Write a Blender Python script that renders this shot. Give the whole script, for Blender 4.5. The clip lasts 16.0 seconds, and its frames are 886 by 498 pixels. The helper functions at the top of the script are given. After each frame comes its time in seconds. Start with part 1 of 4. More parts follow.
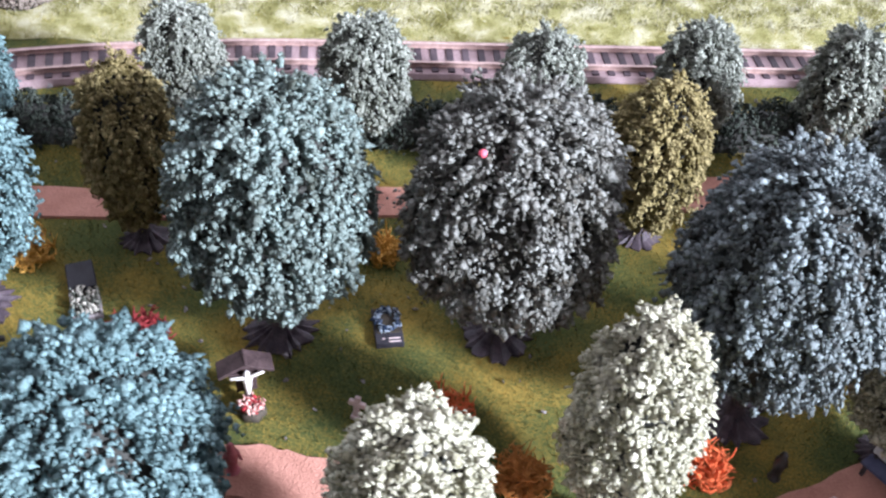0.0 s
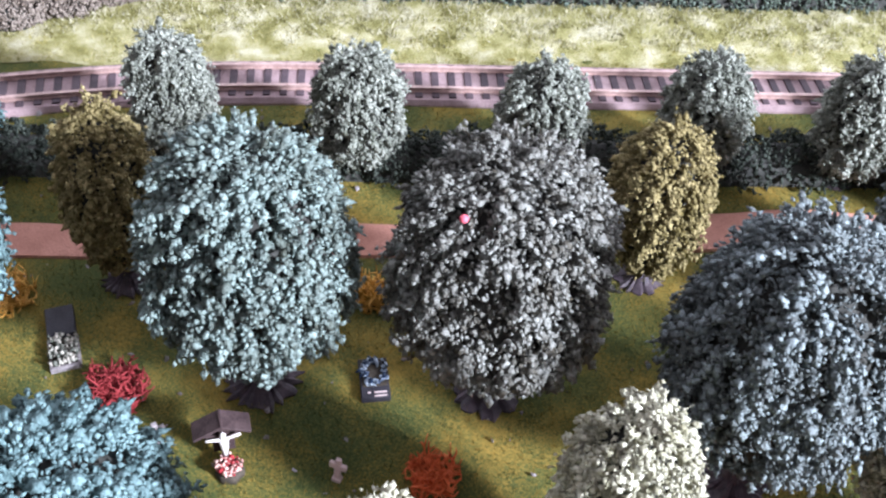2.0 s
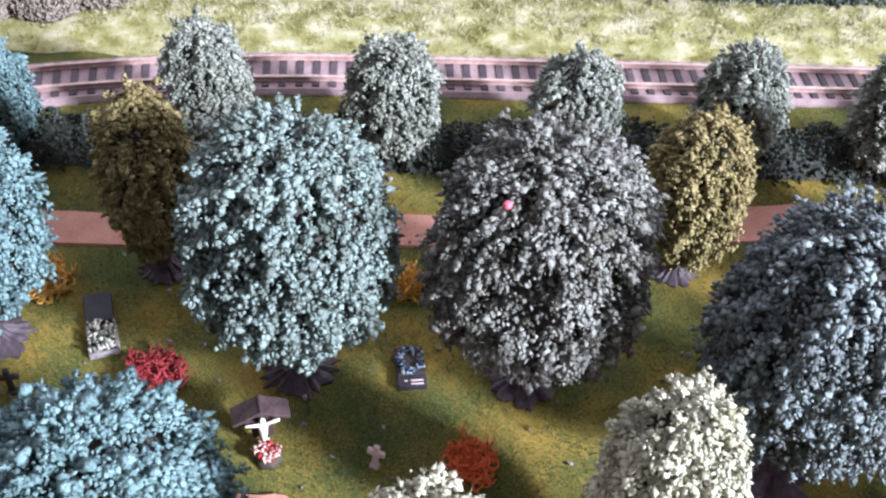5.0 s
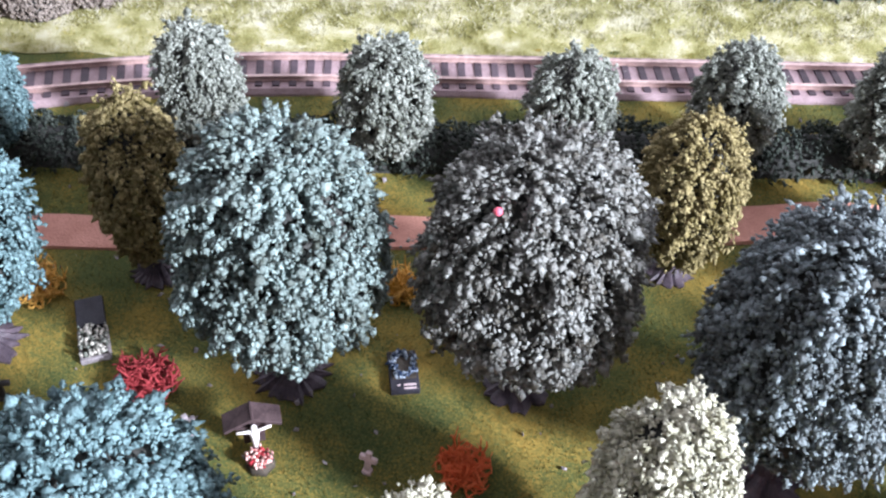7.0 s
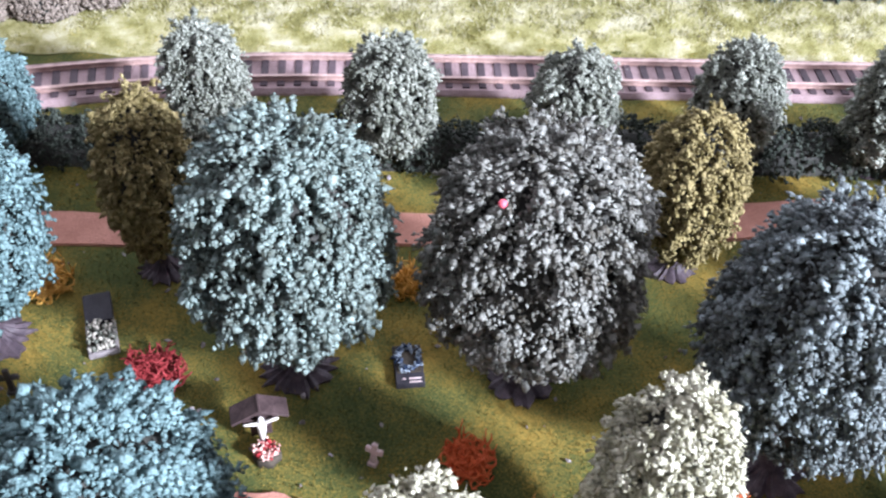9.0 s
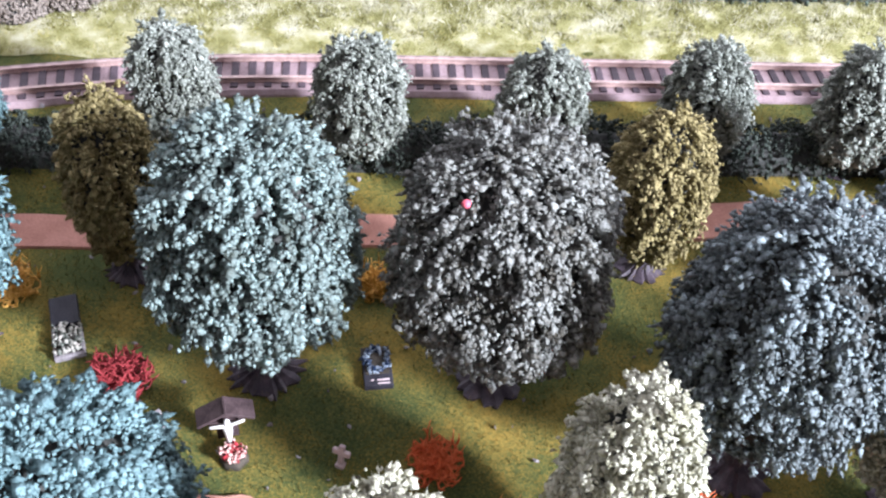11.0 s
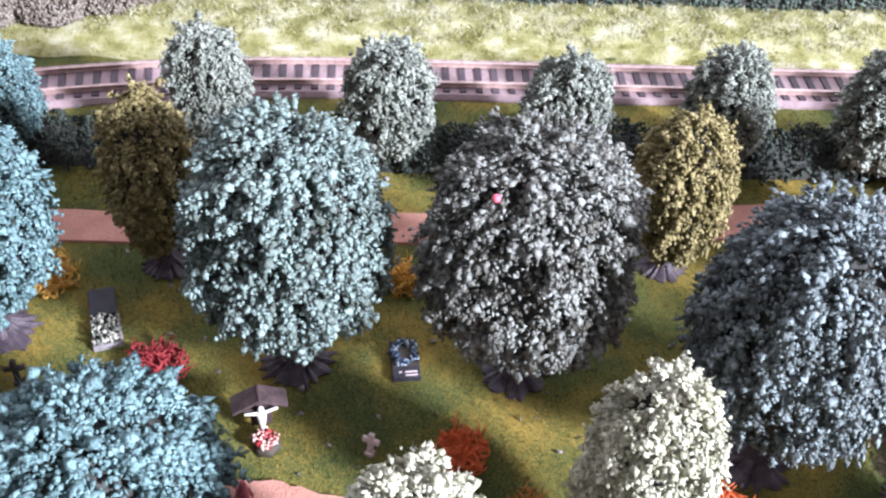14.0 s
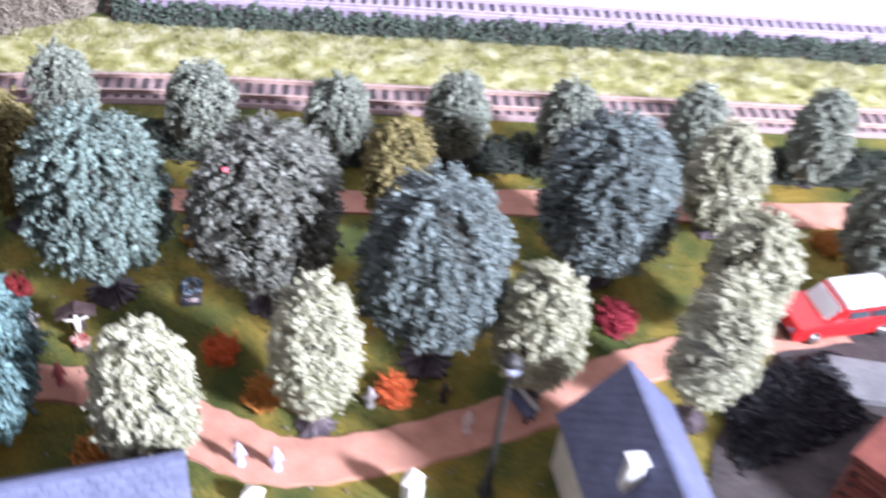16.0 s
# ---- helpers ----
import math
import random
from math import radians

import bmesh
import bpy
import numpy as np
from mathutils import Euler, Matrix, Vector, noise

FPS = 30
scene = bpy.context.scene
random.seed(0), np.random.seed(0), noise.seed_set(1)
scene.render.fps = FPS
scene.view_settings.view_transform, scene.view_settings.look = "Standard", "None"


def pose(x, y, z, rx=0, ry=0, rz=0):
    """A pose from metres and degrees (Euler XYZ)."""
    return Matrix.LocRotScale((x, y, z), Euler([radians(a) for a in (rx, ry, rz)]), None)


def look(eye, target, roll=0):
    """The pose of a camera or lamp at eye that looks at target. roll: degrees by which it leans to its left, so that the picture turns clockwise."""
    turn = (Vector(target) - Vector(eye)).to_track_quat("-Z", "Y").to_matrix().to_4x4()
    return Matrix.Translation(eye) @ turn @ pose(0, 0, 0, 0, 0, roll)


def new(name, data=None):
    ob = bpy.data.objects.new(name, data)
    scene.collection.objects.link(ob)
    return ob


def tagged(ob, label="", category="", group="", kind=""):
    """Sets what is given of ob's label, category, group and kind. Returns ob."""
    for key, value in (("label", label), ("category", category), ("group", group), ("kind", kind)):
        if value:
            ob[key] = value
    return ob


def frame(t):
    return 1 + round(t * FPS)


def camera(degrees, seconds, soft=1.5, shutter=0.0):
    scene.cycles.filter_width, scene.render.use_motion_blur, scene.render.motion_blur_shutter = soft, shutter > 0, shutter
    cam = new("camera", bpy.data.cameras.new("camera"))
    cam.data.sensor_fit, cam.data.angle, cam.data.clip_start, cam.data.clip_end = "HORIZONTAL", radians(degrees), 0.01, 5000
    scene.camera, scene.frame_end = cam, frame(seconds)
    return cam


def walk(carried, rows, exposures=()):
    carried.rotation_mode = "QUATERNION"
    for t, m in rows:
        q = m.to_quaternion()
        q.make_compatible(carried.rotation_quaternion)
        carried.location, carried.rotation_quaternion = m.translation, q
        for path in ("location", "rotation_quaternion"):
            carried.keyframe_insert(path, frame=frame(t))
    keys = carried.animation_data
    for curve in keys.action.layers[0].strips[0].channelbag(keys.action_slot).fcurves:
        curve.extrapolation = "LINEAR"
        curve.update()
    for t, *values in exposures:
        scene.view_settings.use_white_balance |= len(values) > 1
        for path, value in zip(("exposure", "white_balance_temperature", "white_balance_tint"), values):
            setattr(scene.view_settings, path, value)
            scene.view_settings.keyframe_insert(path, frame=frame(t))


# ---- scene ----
cam = camera(47.80, 16.0, soft=2.3, shutter=0.6)
PATH = [
    (0, (-0.02050, -0.11102, 0.12504), (-0.00708, 0.02082, 0.00322), 5.09),
    (0.5, (-0.01423, -0.10941, 0.12432), (-0.00672, 0.02159, 0.00111), 4.47),
    (1, (-0.01438, -0.09876, 0.13152), (-0.01008, 0.02936, 0.00516), 3.17),
    (1.5, (-0.01387, -0.09908, 0.12948), (-0.00705, 0.03038, 0.00461), 3.95),
    (2, (-0.01409, -0.09840, 0.12907), (-0.00554, 0.03108, 0.00433), 4.13),
    (2.5, (-0.01555, -0.09720, 0.12812), (-0.00914, 0.03166, 0.00259), 3.16),
    (3, (-0.01551, -0.09808, 0.12763), (-0.00956, 0.03120, 0.00253), 3.32),
    (3.5, (-0.01572, -0.09812, 0.12804), (-0.01013, 0.03139, 0.00316), 3.34),
    (4, (-0.01627, -0.09926, 0.12743), (-0.00993, 0.03013, 0.00245), 3.89),
    (4.5, (-0.01657, -0.09920, 0.12851), (-0.01146, 0.03006, 0.00335), 3.51),
    (4.7, (-0.01773, -0.09982, 0.12782), (-0.01181, 0.02968, 0.00294), 3.75),
    (6.8, (-0.01747, -0.09903, 0.12828), (-0.01142, 0.03039, 0.00333), 3.60),
    (7, (-0.01624, -0.09754, 0.12859), (-0.01058, 0.03075, 0.00245), 3.41),
    (7.5, (-0.01879, -0.09934, 0.12911), (-0.01316, 0.02933, 0.00337), 3.60),
    (8, (-0.02033, -0.10124, 0.12730), (-0.01555, 0.02688, 0.00097), 3.42),
    (8.5, (-0.01982, -0.10066, 0.12798), (-0.01550, 0.02816, 0.00234), 3.12),
    (9, (-0.01669, -0.10005, 0.12836), (-0.01137, 0.02910, 0.00308), 3.19),
    (11.3, (-0.01339, -0.10018, 0.12821), (-0.00483, 0.02940, 0.00357), 3.95),
    (11.5, (-0.01243, -0.10002, 0.12958), (-0.00431, 0.02997, 0.00533), 3.82),
    (12, (-0.01252, -0.10071, 0.12850), (-0.00383, 0.02840, 0.00338), 3.64),
    (12.5, (-0.01190, -0.10251, 0.12956), (-0.00330, 0.02681, 0.00465), 3.53),
    (13, (-0.01294, -0.10382, 0.13238), (-0.00507, 0.02636, 0.00833), 3.50),
    (13.5, (-0.01567, -0.10553, 0.12944), (-0.00944, 0.02436, 0.00499), 3.43),
    (14, (-0.01642, -0.10500, 0.12972), (-0.01082, 0.02562, 0.00600), 3.56),
    (14.5, (-0.01512, -0.10556, 0.13167), (-0.00900, 0.02517, 0.00809), 3.63),
    (15, (-0.01109, -0.11745, 0.13784), (-0.00571, 0.01424, 0.01525), 4.51),
    (15.5, (0.00096, -0.13295, 0.15406), (0.01027, -0.00145, 0.03151), 5.20),
    (16, (0.02242, -0.16339, 0.17032), (0.03686, -0.03068, 0.04957), 7.08),
]
walk(cam, [(t, look(eye, target, roll)) for t, eye, target, roll in PATH],
     exposures=((0, 0.08), (4.5, 0.1), (9, 0.18), (12.5, 0.24), (15.5, 0.28), (16, 0.2)))

# ---- light ----
world = bpy.data.worlds.new("daylight")
scene.world = world
world.use_nodes = True
wn = world.node_tree
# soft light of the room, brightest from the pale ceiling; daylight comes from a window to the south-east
room = wn.nodes.new("ShaderNodeTexCoord")
axes = wn.nodes.new("ShaderNodeSeparateXYZ")
height = wn.nodes.new("ShaderNodeMapRange")
height.interpolation_type = "SMOOTHSTEP"
height.inputs["From Min"].default_value, height.inputs["From Max"].default_value = 0.0, 1.0
height.inputs["To Min"].default_value, height.inputs["To Max"].default_value = 0.02, 0.72
wn.links.new(room.outputs["Generated"], axes.inputs[0])
wn.links.new(axes.outputs["Z"], height.inputs["Value"])
wn.nodes["Background"].inputs[0].default_value = (0.99, 0.93, 1.08, 1)
wn.links.new(height.outputs["Result"], wn.nodes["Background"].inputs[1])
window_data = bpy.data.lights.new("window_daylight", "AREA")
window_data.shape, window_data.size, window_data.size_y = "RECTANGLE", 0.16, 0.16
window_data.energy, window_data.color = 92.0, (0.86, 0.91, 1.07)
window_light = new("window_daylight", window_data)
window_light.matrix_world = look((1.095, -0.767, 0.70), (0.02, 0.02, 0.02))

# ---- materials ----
MM = 0.001


def mat(name, dark, light, size=1.0, rough=0.8, bump=0.3, fine=6.0, island=0.0, piece=0.0, metal=0.0, spec=0.3, stops=(0.35, 0.65)):
    """A worn surface: two colours mixed by noise at two scales. size: the larger patches, in millimetres."""
    m = bpy.data.materials.new(name)
    m.use_nodes = True
    n, link = m.node_tree.nodes, m.node_tree.links.new
    b = n["Principled BSDF"]
    co = n.new("ShaderNodeTexCoord")
    big, small = n.new("ShaderNodeTexNoise"), n.new("ShaderNodeTexNoise")
    for t, s, d in ((big, 1000.0 / size, 4), (small, 1000.0 * fine / size, 3)):
        t.inputs["Scale"].default_value, t.inputs["Detail"].default_value = s, d
        link(co.outputs["Object"], t.inputs["Vector"])
    mix = n.new("ShaderNodeMath")
    mix.operation = "MULTIPLY_ADD"
    mix.inputs[1].default_value = 0.6
    half = n.new("ShaderNodeMath")
    half.operation = "MULTIPLY"
    half.inputs[1].default_value = 0.4
    link(small.outputs["Fac"], half.inputs[0])
    link(big.outputs["Fac"], mix.inputs[0])
    link(half.outputs[0], mix.inputs[2])
    fac = mix
    if island or piece:
        src = n.new("ShaderNodeNewGeometry").outputs["Random Per Island"] if island else n.new("ShaderNodeObjectInfo").outputs["Random"]
        amount = island or piece
        a = n.new("ShaderNodeMath")
        a.operation = "MULTIPLY_ADD"
        a.inputs[1].default_value, a.inputs[2].default_value = amount, -amount / 2
        link(src, a.inputs[0])
        s = n.new("ShaderNodeMath")
        s.operation = "ADD"
        link(a.outputs[0], s.inputs[0])
        link(mix.outputs[0], s.inputs[1])
        fac = s
    ramp = n.new("ShaderNodeValToRGB")
    e = ramp.color_ramp.elements
    e[0].position, e[0].color = stops[0], (*dark, 1)
    e[1].position, e[1].color = stops[1], (*light, 1)
    link(fac.outputs[0], ramp.inputs[0])
    link(ramp.outputs[0], b.inputs["Base Color"])
    b.inputs["Roughness"].default_value, b.inputs["Metallic"].default_value = rough, metal
    b.inputs["Specular IOR Level"].default_value = spec
    if bump:
        bp = n.new("ShaderNodeBump")
        bp.inputs["Strength"].default_value, bp.inputs["Distance"].default_value = bump, size * 0.12 * MM
        link(small.outputs["Fac"], bp.inputs["Height"])
        link(bp.outputs[0], b.inputs["Normal"])
    return m


def foliage(name, dark, light, rough=0.8):
    return mat(name, dark, light, size=5.0, rough=rough, bump=0.8, fine=12.0, island=0.32, spec=0.18, stops=(0.25, 0.78))


LEAF_BLUE = foliage("blue_green_foam_leaves", (0.062, 0.07, 0.055), (0.335, 0.44, 0.425))
LEAF_TEAL = foliage("teal_foam_leaves", (0.05, 0.09, 0.095), (0.255, 0.39, 0.405))
LEAF_DARK = foliage("grey_green_foam_leaves", (0.058, 0.05, 0.036), (0.36, 0.375, 0.355))
LEAF_SLATE = foliage("slate_green_foam_leaves", (0.052, 0.054, 0.05), (0.32, 0.385, 0.405))
LEAF_PALE = foliage("pale_green_foam_leaves", (0.22, 0.21, 0.13), (0.74, 0.73, 0.60))
LEAF_OLIVE = foliage("olive_foam_leaves", (0.12, 0.095, 0.03), (0.44, 0.37, 0.19))
LEAF_MINT = foliage("mint_green_foam_leaves", (0.09, 0.10, 0.075), (0.44, 0.47, 0.42))
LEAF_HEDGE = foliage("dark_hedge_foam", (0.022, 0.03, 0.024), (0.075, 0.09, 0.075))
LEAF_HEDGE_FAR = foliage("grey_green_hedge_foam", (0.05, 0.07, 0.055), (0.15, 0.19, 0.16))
LEAF_BROWN = foliage("grey_brown_bush_foam", (0.13, 0.10, 0.08), (0.36, 0.31, 0.27))
# filler cores: the near-black colour stands in for shade deep between the leaves
CORE_SHADE = mat("shade_dark_foliage_core", (0.02, 0.022, 0.02), (0.06, 0.06, 0.055), 2.0)
BARK = mat("purple_brown_plastic_bark", (0.03, 0.022, 0.032), (0.105, 0.08, 0.095), 1.5, rough=0.5, bump=0.4)
PATH_SAND = mat("pinkish_sand_path", (0.42, 0.20, 0.155), (0.58, 0.295, 0.235), 5.0, rough=0.95, bump=0.5, fine=14)
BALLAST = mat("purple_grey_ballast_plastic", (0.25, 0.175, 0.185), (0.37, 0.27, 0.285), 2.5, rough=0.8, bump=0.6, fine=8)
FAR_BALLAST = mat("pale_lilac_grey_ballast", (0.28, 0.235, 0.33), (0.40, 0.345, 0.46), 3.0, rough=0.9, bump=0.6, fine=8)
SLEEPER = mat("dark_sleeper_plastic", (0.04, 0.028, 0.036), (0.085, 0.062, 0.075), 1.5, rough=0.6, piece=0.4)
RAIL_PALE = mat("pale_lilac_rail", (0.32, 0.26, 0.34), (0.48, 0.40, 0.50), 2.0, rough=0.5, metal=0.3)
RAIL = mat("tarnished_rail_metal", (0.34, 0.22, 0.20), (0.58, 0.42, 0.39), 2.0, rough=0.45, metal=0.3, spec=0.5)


def thing(name, x, y, z=0.0, turn=0.0, label="", category="", group="", kind=""):
    """An empty at the base of a thing; x, y, z in millimetres."""
    ob = new(name)
    ob.matrix_basis = pose(x * MM, y * MM, z * MM, 0, 0, turn)
    ob.empty_display_size = 0.002
    return tagged(ob, label, category, group, kind)


def data(name, verts, faces, material, smooth=False):
    """A mesh from vertices in millimetres."""
    me = bpy.data.meshes.new(name)
    v = np.asarray(verts, dtype=float) * MM
    me.from_pydata(v.tolist(), [], faces.tolist() if isinstance(faces, np.ndarray) else faces)
    me.materials.append(material)
    if smooth:
        me.polygons.foreach_set("use_smooth", [True] * len(me.polygons))
    me.update()
    return me


def part(name, me, parent, label="", m=None):
    ob = new(name, me)
    ob.parent = parent
    if m is not None:
        ob.matrix_basis = m
    return tagged(ob, label)


def from_bm(name, bm, material, smooth=False):
    """A mesh from a bmesh in millimetres."""
    bmesh.ops.scale(bm, vec=(MM, MM, MM), verts=bm.verts)
    me = bpy.data.meshes.new(name)
    bm.to_mesh(me)
    bm.free()
    me.materials.append(material)
    if smooth:
        me.polygons.foreach_set("use_smooth", [True] * len(me.polygons))
    return me


def box_bm(w, d, h, bevel=0.0, z0=0.0, cx=0.0, cy=0.0):
    bm = bmesh.new()
    bmesh.ops.create_cube(bm, size=1.0)
    bmesh.ops.scale(bm, vec=(w, d, h), verts=bm.verts)
    bmesh.ops.translate(bm, vec=(cx, cy, z0 + h / 2), verts=bm.verts)
    if bevel:
        bmesh.ops.bevel(bm, geom=bm.edges[:], offset=bevel, segments=2, profile=0.5, affect="EDGES")
    return bm


def rotations(rng, n):
    """Random rotation matrices."""
    q = rng.normal(size=(n, 4))
    q /= np.linalg.norm(q, axis=1)[:, None]
    w, x, y, z = q.T
    return np.stack([
        np.stack([1 - 2 * (y * y + z * z), 2 * (x * y - z * w), 2 * (x * z + y * w)], 1),
        np.stack([2 * (x * y + z * w), 1 - 2 * (x * x + z * z), 2 * (y * z - x * w)], 1),
        np.stack([2 * (x * z - y * w), 2 * (y * z + x * w), 1 - 2 * (x * x + y * y)], 1)], 1)


FLAKE = np.array([(1.2, 0, 0), (0, 1.0, 0), (-1.1, 0, 0), (0, -1.0, 0), (0, 0, 0.5), (0, 0, -0.5)], float)
FLAKE_FACES = np.array([(0, 1, 4), (1, 2, 4), (2, 3, 4), (3, 0, 4), (1, 0, 5), (2, 1, 5), (3, 2, 5), (0, 3, 5)])


def flakes(rng, centres, sizes, along=None, face=None):
    """Small foam leaves, each an uneven closed flake; along: the way in which they point; face: the way in which their flat side looks."""
    n = len(centres)
    v = FLAKE[None] * (1 + rng.uniform(-0.5, 0.5, (n, 6, 1)))
    turn = rotations(rng, n)
    if along is not None:
        a = along / np.linalg.norm(along, axis=1)[:, None]
        b = np.cross(a, rng.normal(size=(n, 3)) if face is None else face)
        b /= np.linalg.norm(b, axis=1)[:, None]
        turn = np.stack([a, b, np.cross(a, b)], 2)
    v = np.einsum("nij,nkj->nki", turn, v) * sizes[:, None, None] + centres[:, None]
    f = FLAKE_FACES[None] + 6 * np.arange(n)[:, None, None]
    return v.reshape(-1, 3), f.reshape(-1, 3)


def waves(rng, d, count=10, low=2.0, high=7.0):
    """Smooth uneven values, about -1 to 1, over directions d."""
    out = np.zeros(len(d))
    for _ in range(count):
        k = rng.normal(size=3)
        k *= rng.uniform(low, high) / np.linalg.norm(k)
        out += np.sin(d @ k + rng.uniform(0, 6.28))
    return out / math.sqrt(count)


def lathe(profile, segments, wobble=None):
    """Rings of (radius, height) joined into a closed skin."""
    v, f = [], []
    for i, (r, z) in enumerate(profile):
        for k in range(segments):
            a = 2 * math.pi * k / segments
            rr = r * (wobble(i, k) if wobble else 1.0)
            v.append((rr * math.cos(a), rr * math.sin(a), z))
    for i in range(len(profile) - 1):
        for k in range(segments):
            a, b = i * segments + k, i * segments + (k + 1) % segments
            f.append((a, b, b + segments, a + segments))
    f.append(tuple(range(segments))[::-1])
    f.append(tuple((len(profile) - 1) * segments + k for k in range(segments)))
    return v, f


def crown_radius(u, low=0.42):
    """Share of the full radius at the share u of the crown's height."""
    up = np.clip((u - low) / (1 - low), 0, 1)
    down = np.clip((low - u) / low, 0, 1)
    return np.where(u > low, np.clip(1 - up ** 2.3, 0, 1) ** 0.5, np.clip(1 - down ** 2.5, 0, 1) ** 0.52)


def fibres(rng, centres, outward, length, width):
    """Thin stray fibres, each a slim three-sided spike."""
    n = len(centres)
    side = np.cross(outward, rng.normal(size=(n, 3)))
    side /= np.linalg.norm(side, axis=1)[:, None] + 1e-9
    up = np.cross(outward, side)
    tip = centres + outward * length[:, None]
    v = np.stack([centres + side * width, centres - side * width * 0.5 + up * width * 0.8, centres - side * width * 0.5 - up * width * 0.8, tip], 1)
    f = np.array([(0, 1, 3), (1, 2, 3), (2, 0, 3), (2, 1, 0)])[None] + 4 * np.arange(n)[:, None, None]
    return v.reshape(-1, 3), f.reshape(-1, 3)


def crown_mesh(rng, r, z0, z1, low, leaf_size, leaf):
    """Drooping tufts of small foam leaves, laid over one another like shingles, with gaps between them."""
    tall = z1 - z0
    big = r > 12
    many = int(2 * math.pi * r * 0.85 * tall / (4.6 if big else 3.3))
    # evenly over the skin, by its length from foot to top
    grid = np.concatenate([np.linspace(0, 0.9, 300), 1 - 0.1 * np.linspace(1, 0, 300)[1:] ** 3])
    skin = r * crown_radius(grid, low)
    step = np.hypot(np.diff(skin), np.diff(grid) * tall) * (skin[1:] + skin[:-1]) / 2
    u = np.interp(rng.uniform(0, step.sum(), many), np.concatenate([[0], np.cumsum(step)]), grid)
    n = many
    a = rng.uniform(0, 2 * math.pi, n)
    d = np.stack([np.cos(a), np.sin(a), (u - 0.5) * 2.4], 1)
    streak = waves(rng, d * [1, 1, 0.35], 14, 9, 20)
    keep = streak > -1.15 + rng.normal(0, 0.2, n)
    u, a, d, streak, n = u[keep], a[keep], d[keep], streak[keep], int(keep.sum())
    lump = 1 + 0.03 * waves(rng, d, 12, 2, 6) + 0.04 * streak + rng.normal(0, 0.015, n)
    rad = r * 0.92 * crown_radius(u, low) * lump
    slope = r * (crown_radius(np.clip(u + 0.004, 0, 1), low) - crown_radius(np.clip(u - 0.004, 0, 1), low)) / (0.008 * tall)
    slope = np.clip(slope, -12, 12)
    flat = np.stack([np.cos(a), np.sin(a), np.zeros(n)], 1)
    normal = flat - np.stack([np.zeros(n), np.zeros(n), slope], 1)
    normal /= np.linalg.norm(normal, axis=1)[:, None]
    hang = -np.stack([flat[:, 0] * slope, flat[:, 1] * slope, np.ones(n)], 1)
    hang /= np.linalg.norm(hang, axis=1)[:, None]
    hang = np.where(u[:, None] > 0.985, normal * 0.5 + hang, hang)
    way = hang * 0.8 + normal * rng.uniform(0.15, 0.6, n)[:, None] + rng.normal(0, 0.2, (n, 3))
    way /= np.linalg.norm(way, axis=1)[:, None]
    base = np.stack([rad * np.cos(a), rad * np.sin(a), z0 + u * tall], 1)
    per = 34
    length = (4.6 if big else 3.2) * rng.uniform(0.6, 1.35, n)
    s = rng.uniform(-0.6, 0.5, (n, per))
    c = base[:, None] + way[:, None] * (s * length[:, None])[..., None] + rng.normal(0, 0.36 if big else 0.32, (n, per, 3))
    c += normal[:, None] * (0.9 * s - 0.35)[..., None]
    c = c.reshape(-1, 3)
    point = np.repeat(way + 0.3 * normal, per, 0) + rng.normal(0, 0.3, (n * per, 3))
    face = np.repeat(normal - 0.25 * hang, per, 0) + rng.normal(0, 0.38, (n * per, 3))
    size = leaf_size * 0.96 * np.clip(rng.lognormal(-0.1, 0.42, n * per), 0.35, 2.1)
    k = n * per // 4
    fu, fa = np.interp(rng.uniform(0, step.sum(), k), np.concatenate([[0], np.cumsum(step)]), grid), rng.uniform(0, 2 * math.pi, k)
    fr = r * crown_radius(fu, low) * rng.uniform(0.8, 0.92, k)
    c = np.concatenate([c, np.stack([fr * np.cos(fa), fr * np.sin(fa), z0 + fu * tall - 1.2 * (fu > 0.8)], 1)])
    point = np.concatenate([point, rng.normal(0, 1, (k, 3))])
    face = np.concatenate([face, rng.normal(0, 1, (k, 3))])
    size = np.concatenate([size, np.full(k, leaf_size)])
    v, f = flakes(rng, c, size, point, face)
    pick = rng.choice(n, min(int(r * 26), n), replace=False)
    out = normal[pick] + 0.5 * way[pick] + rng.normal(0, 0.35, (len(pick), 3))
    out /= np.linalg.norm(out, axis=1)[:, None]
    v2, f2 = fibres(rng, base[pick], out, rng.uniform(1.0, 2.4, len(pick)), 0.09)
    return data("crown", np.concatenate([v, v2]), np.concatenate([f, f2 + len(v)]), leaf, True)


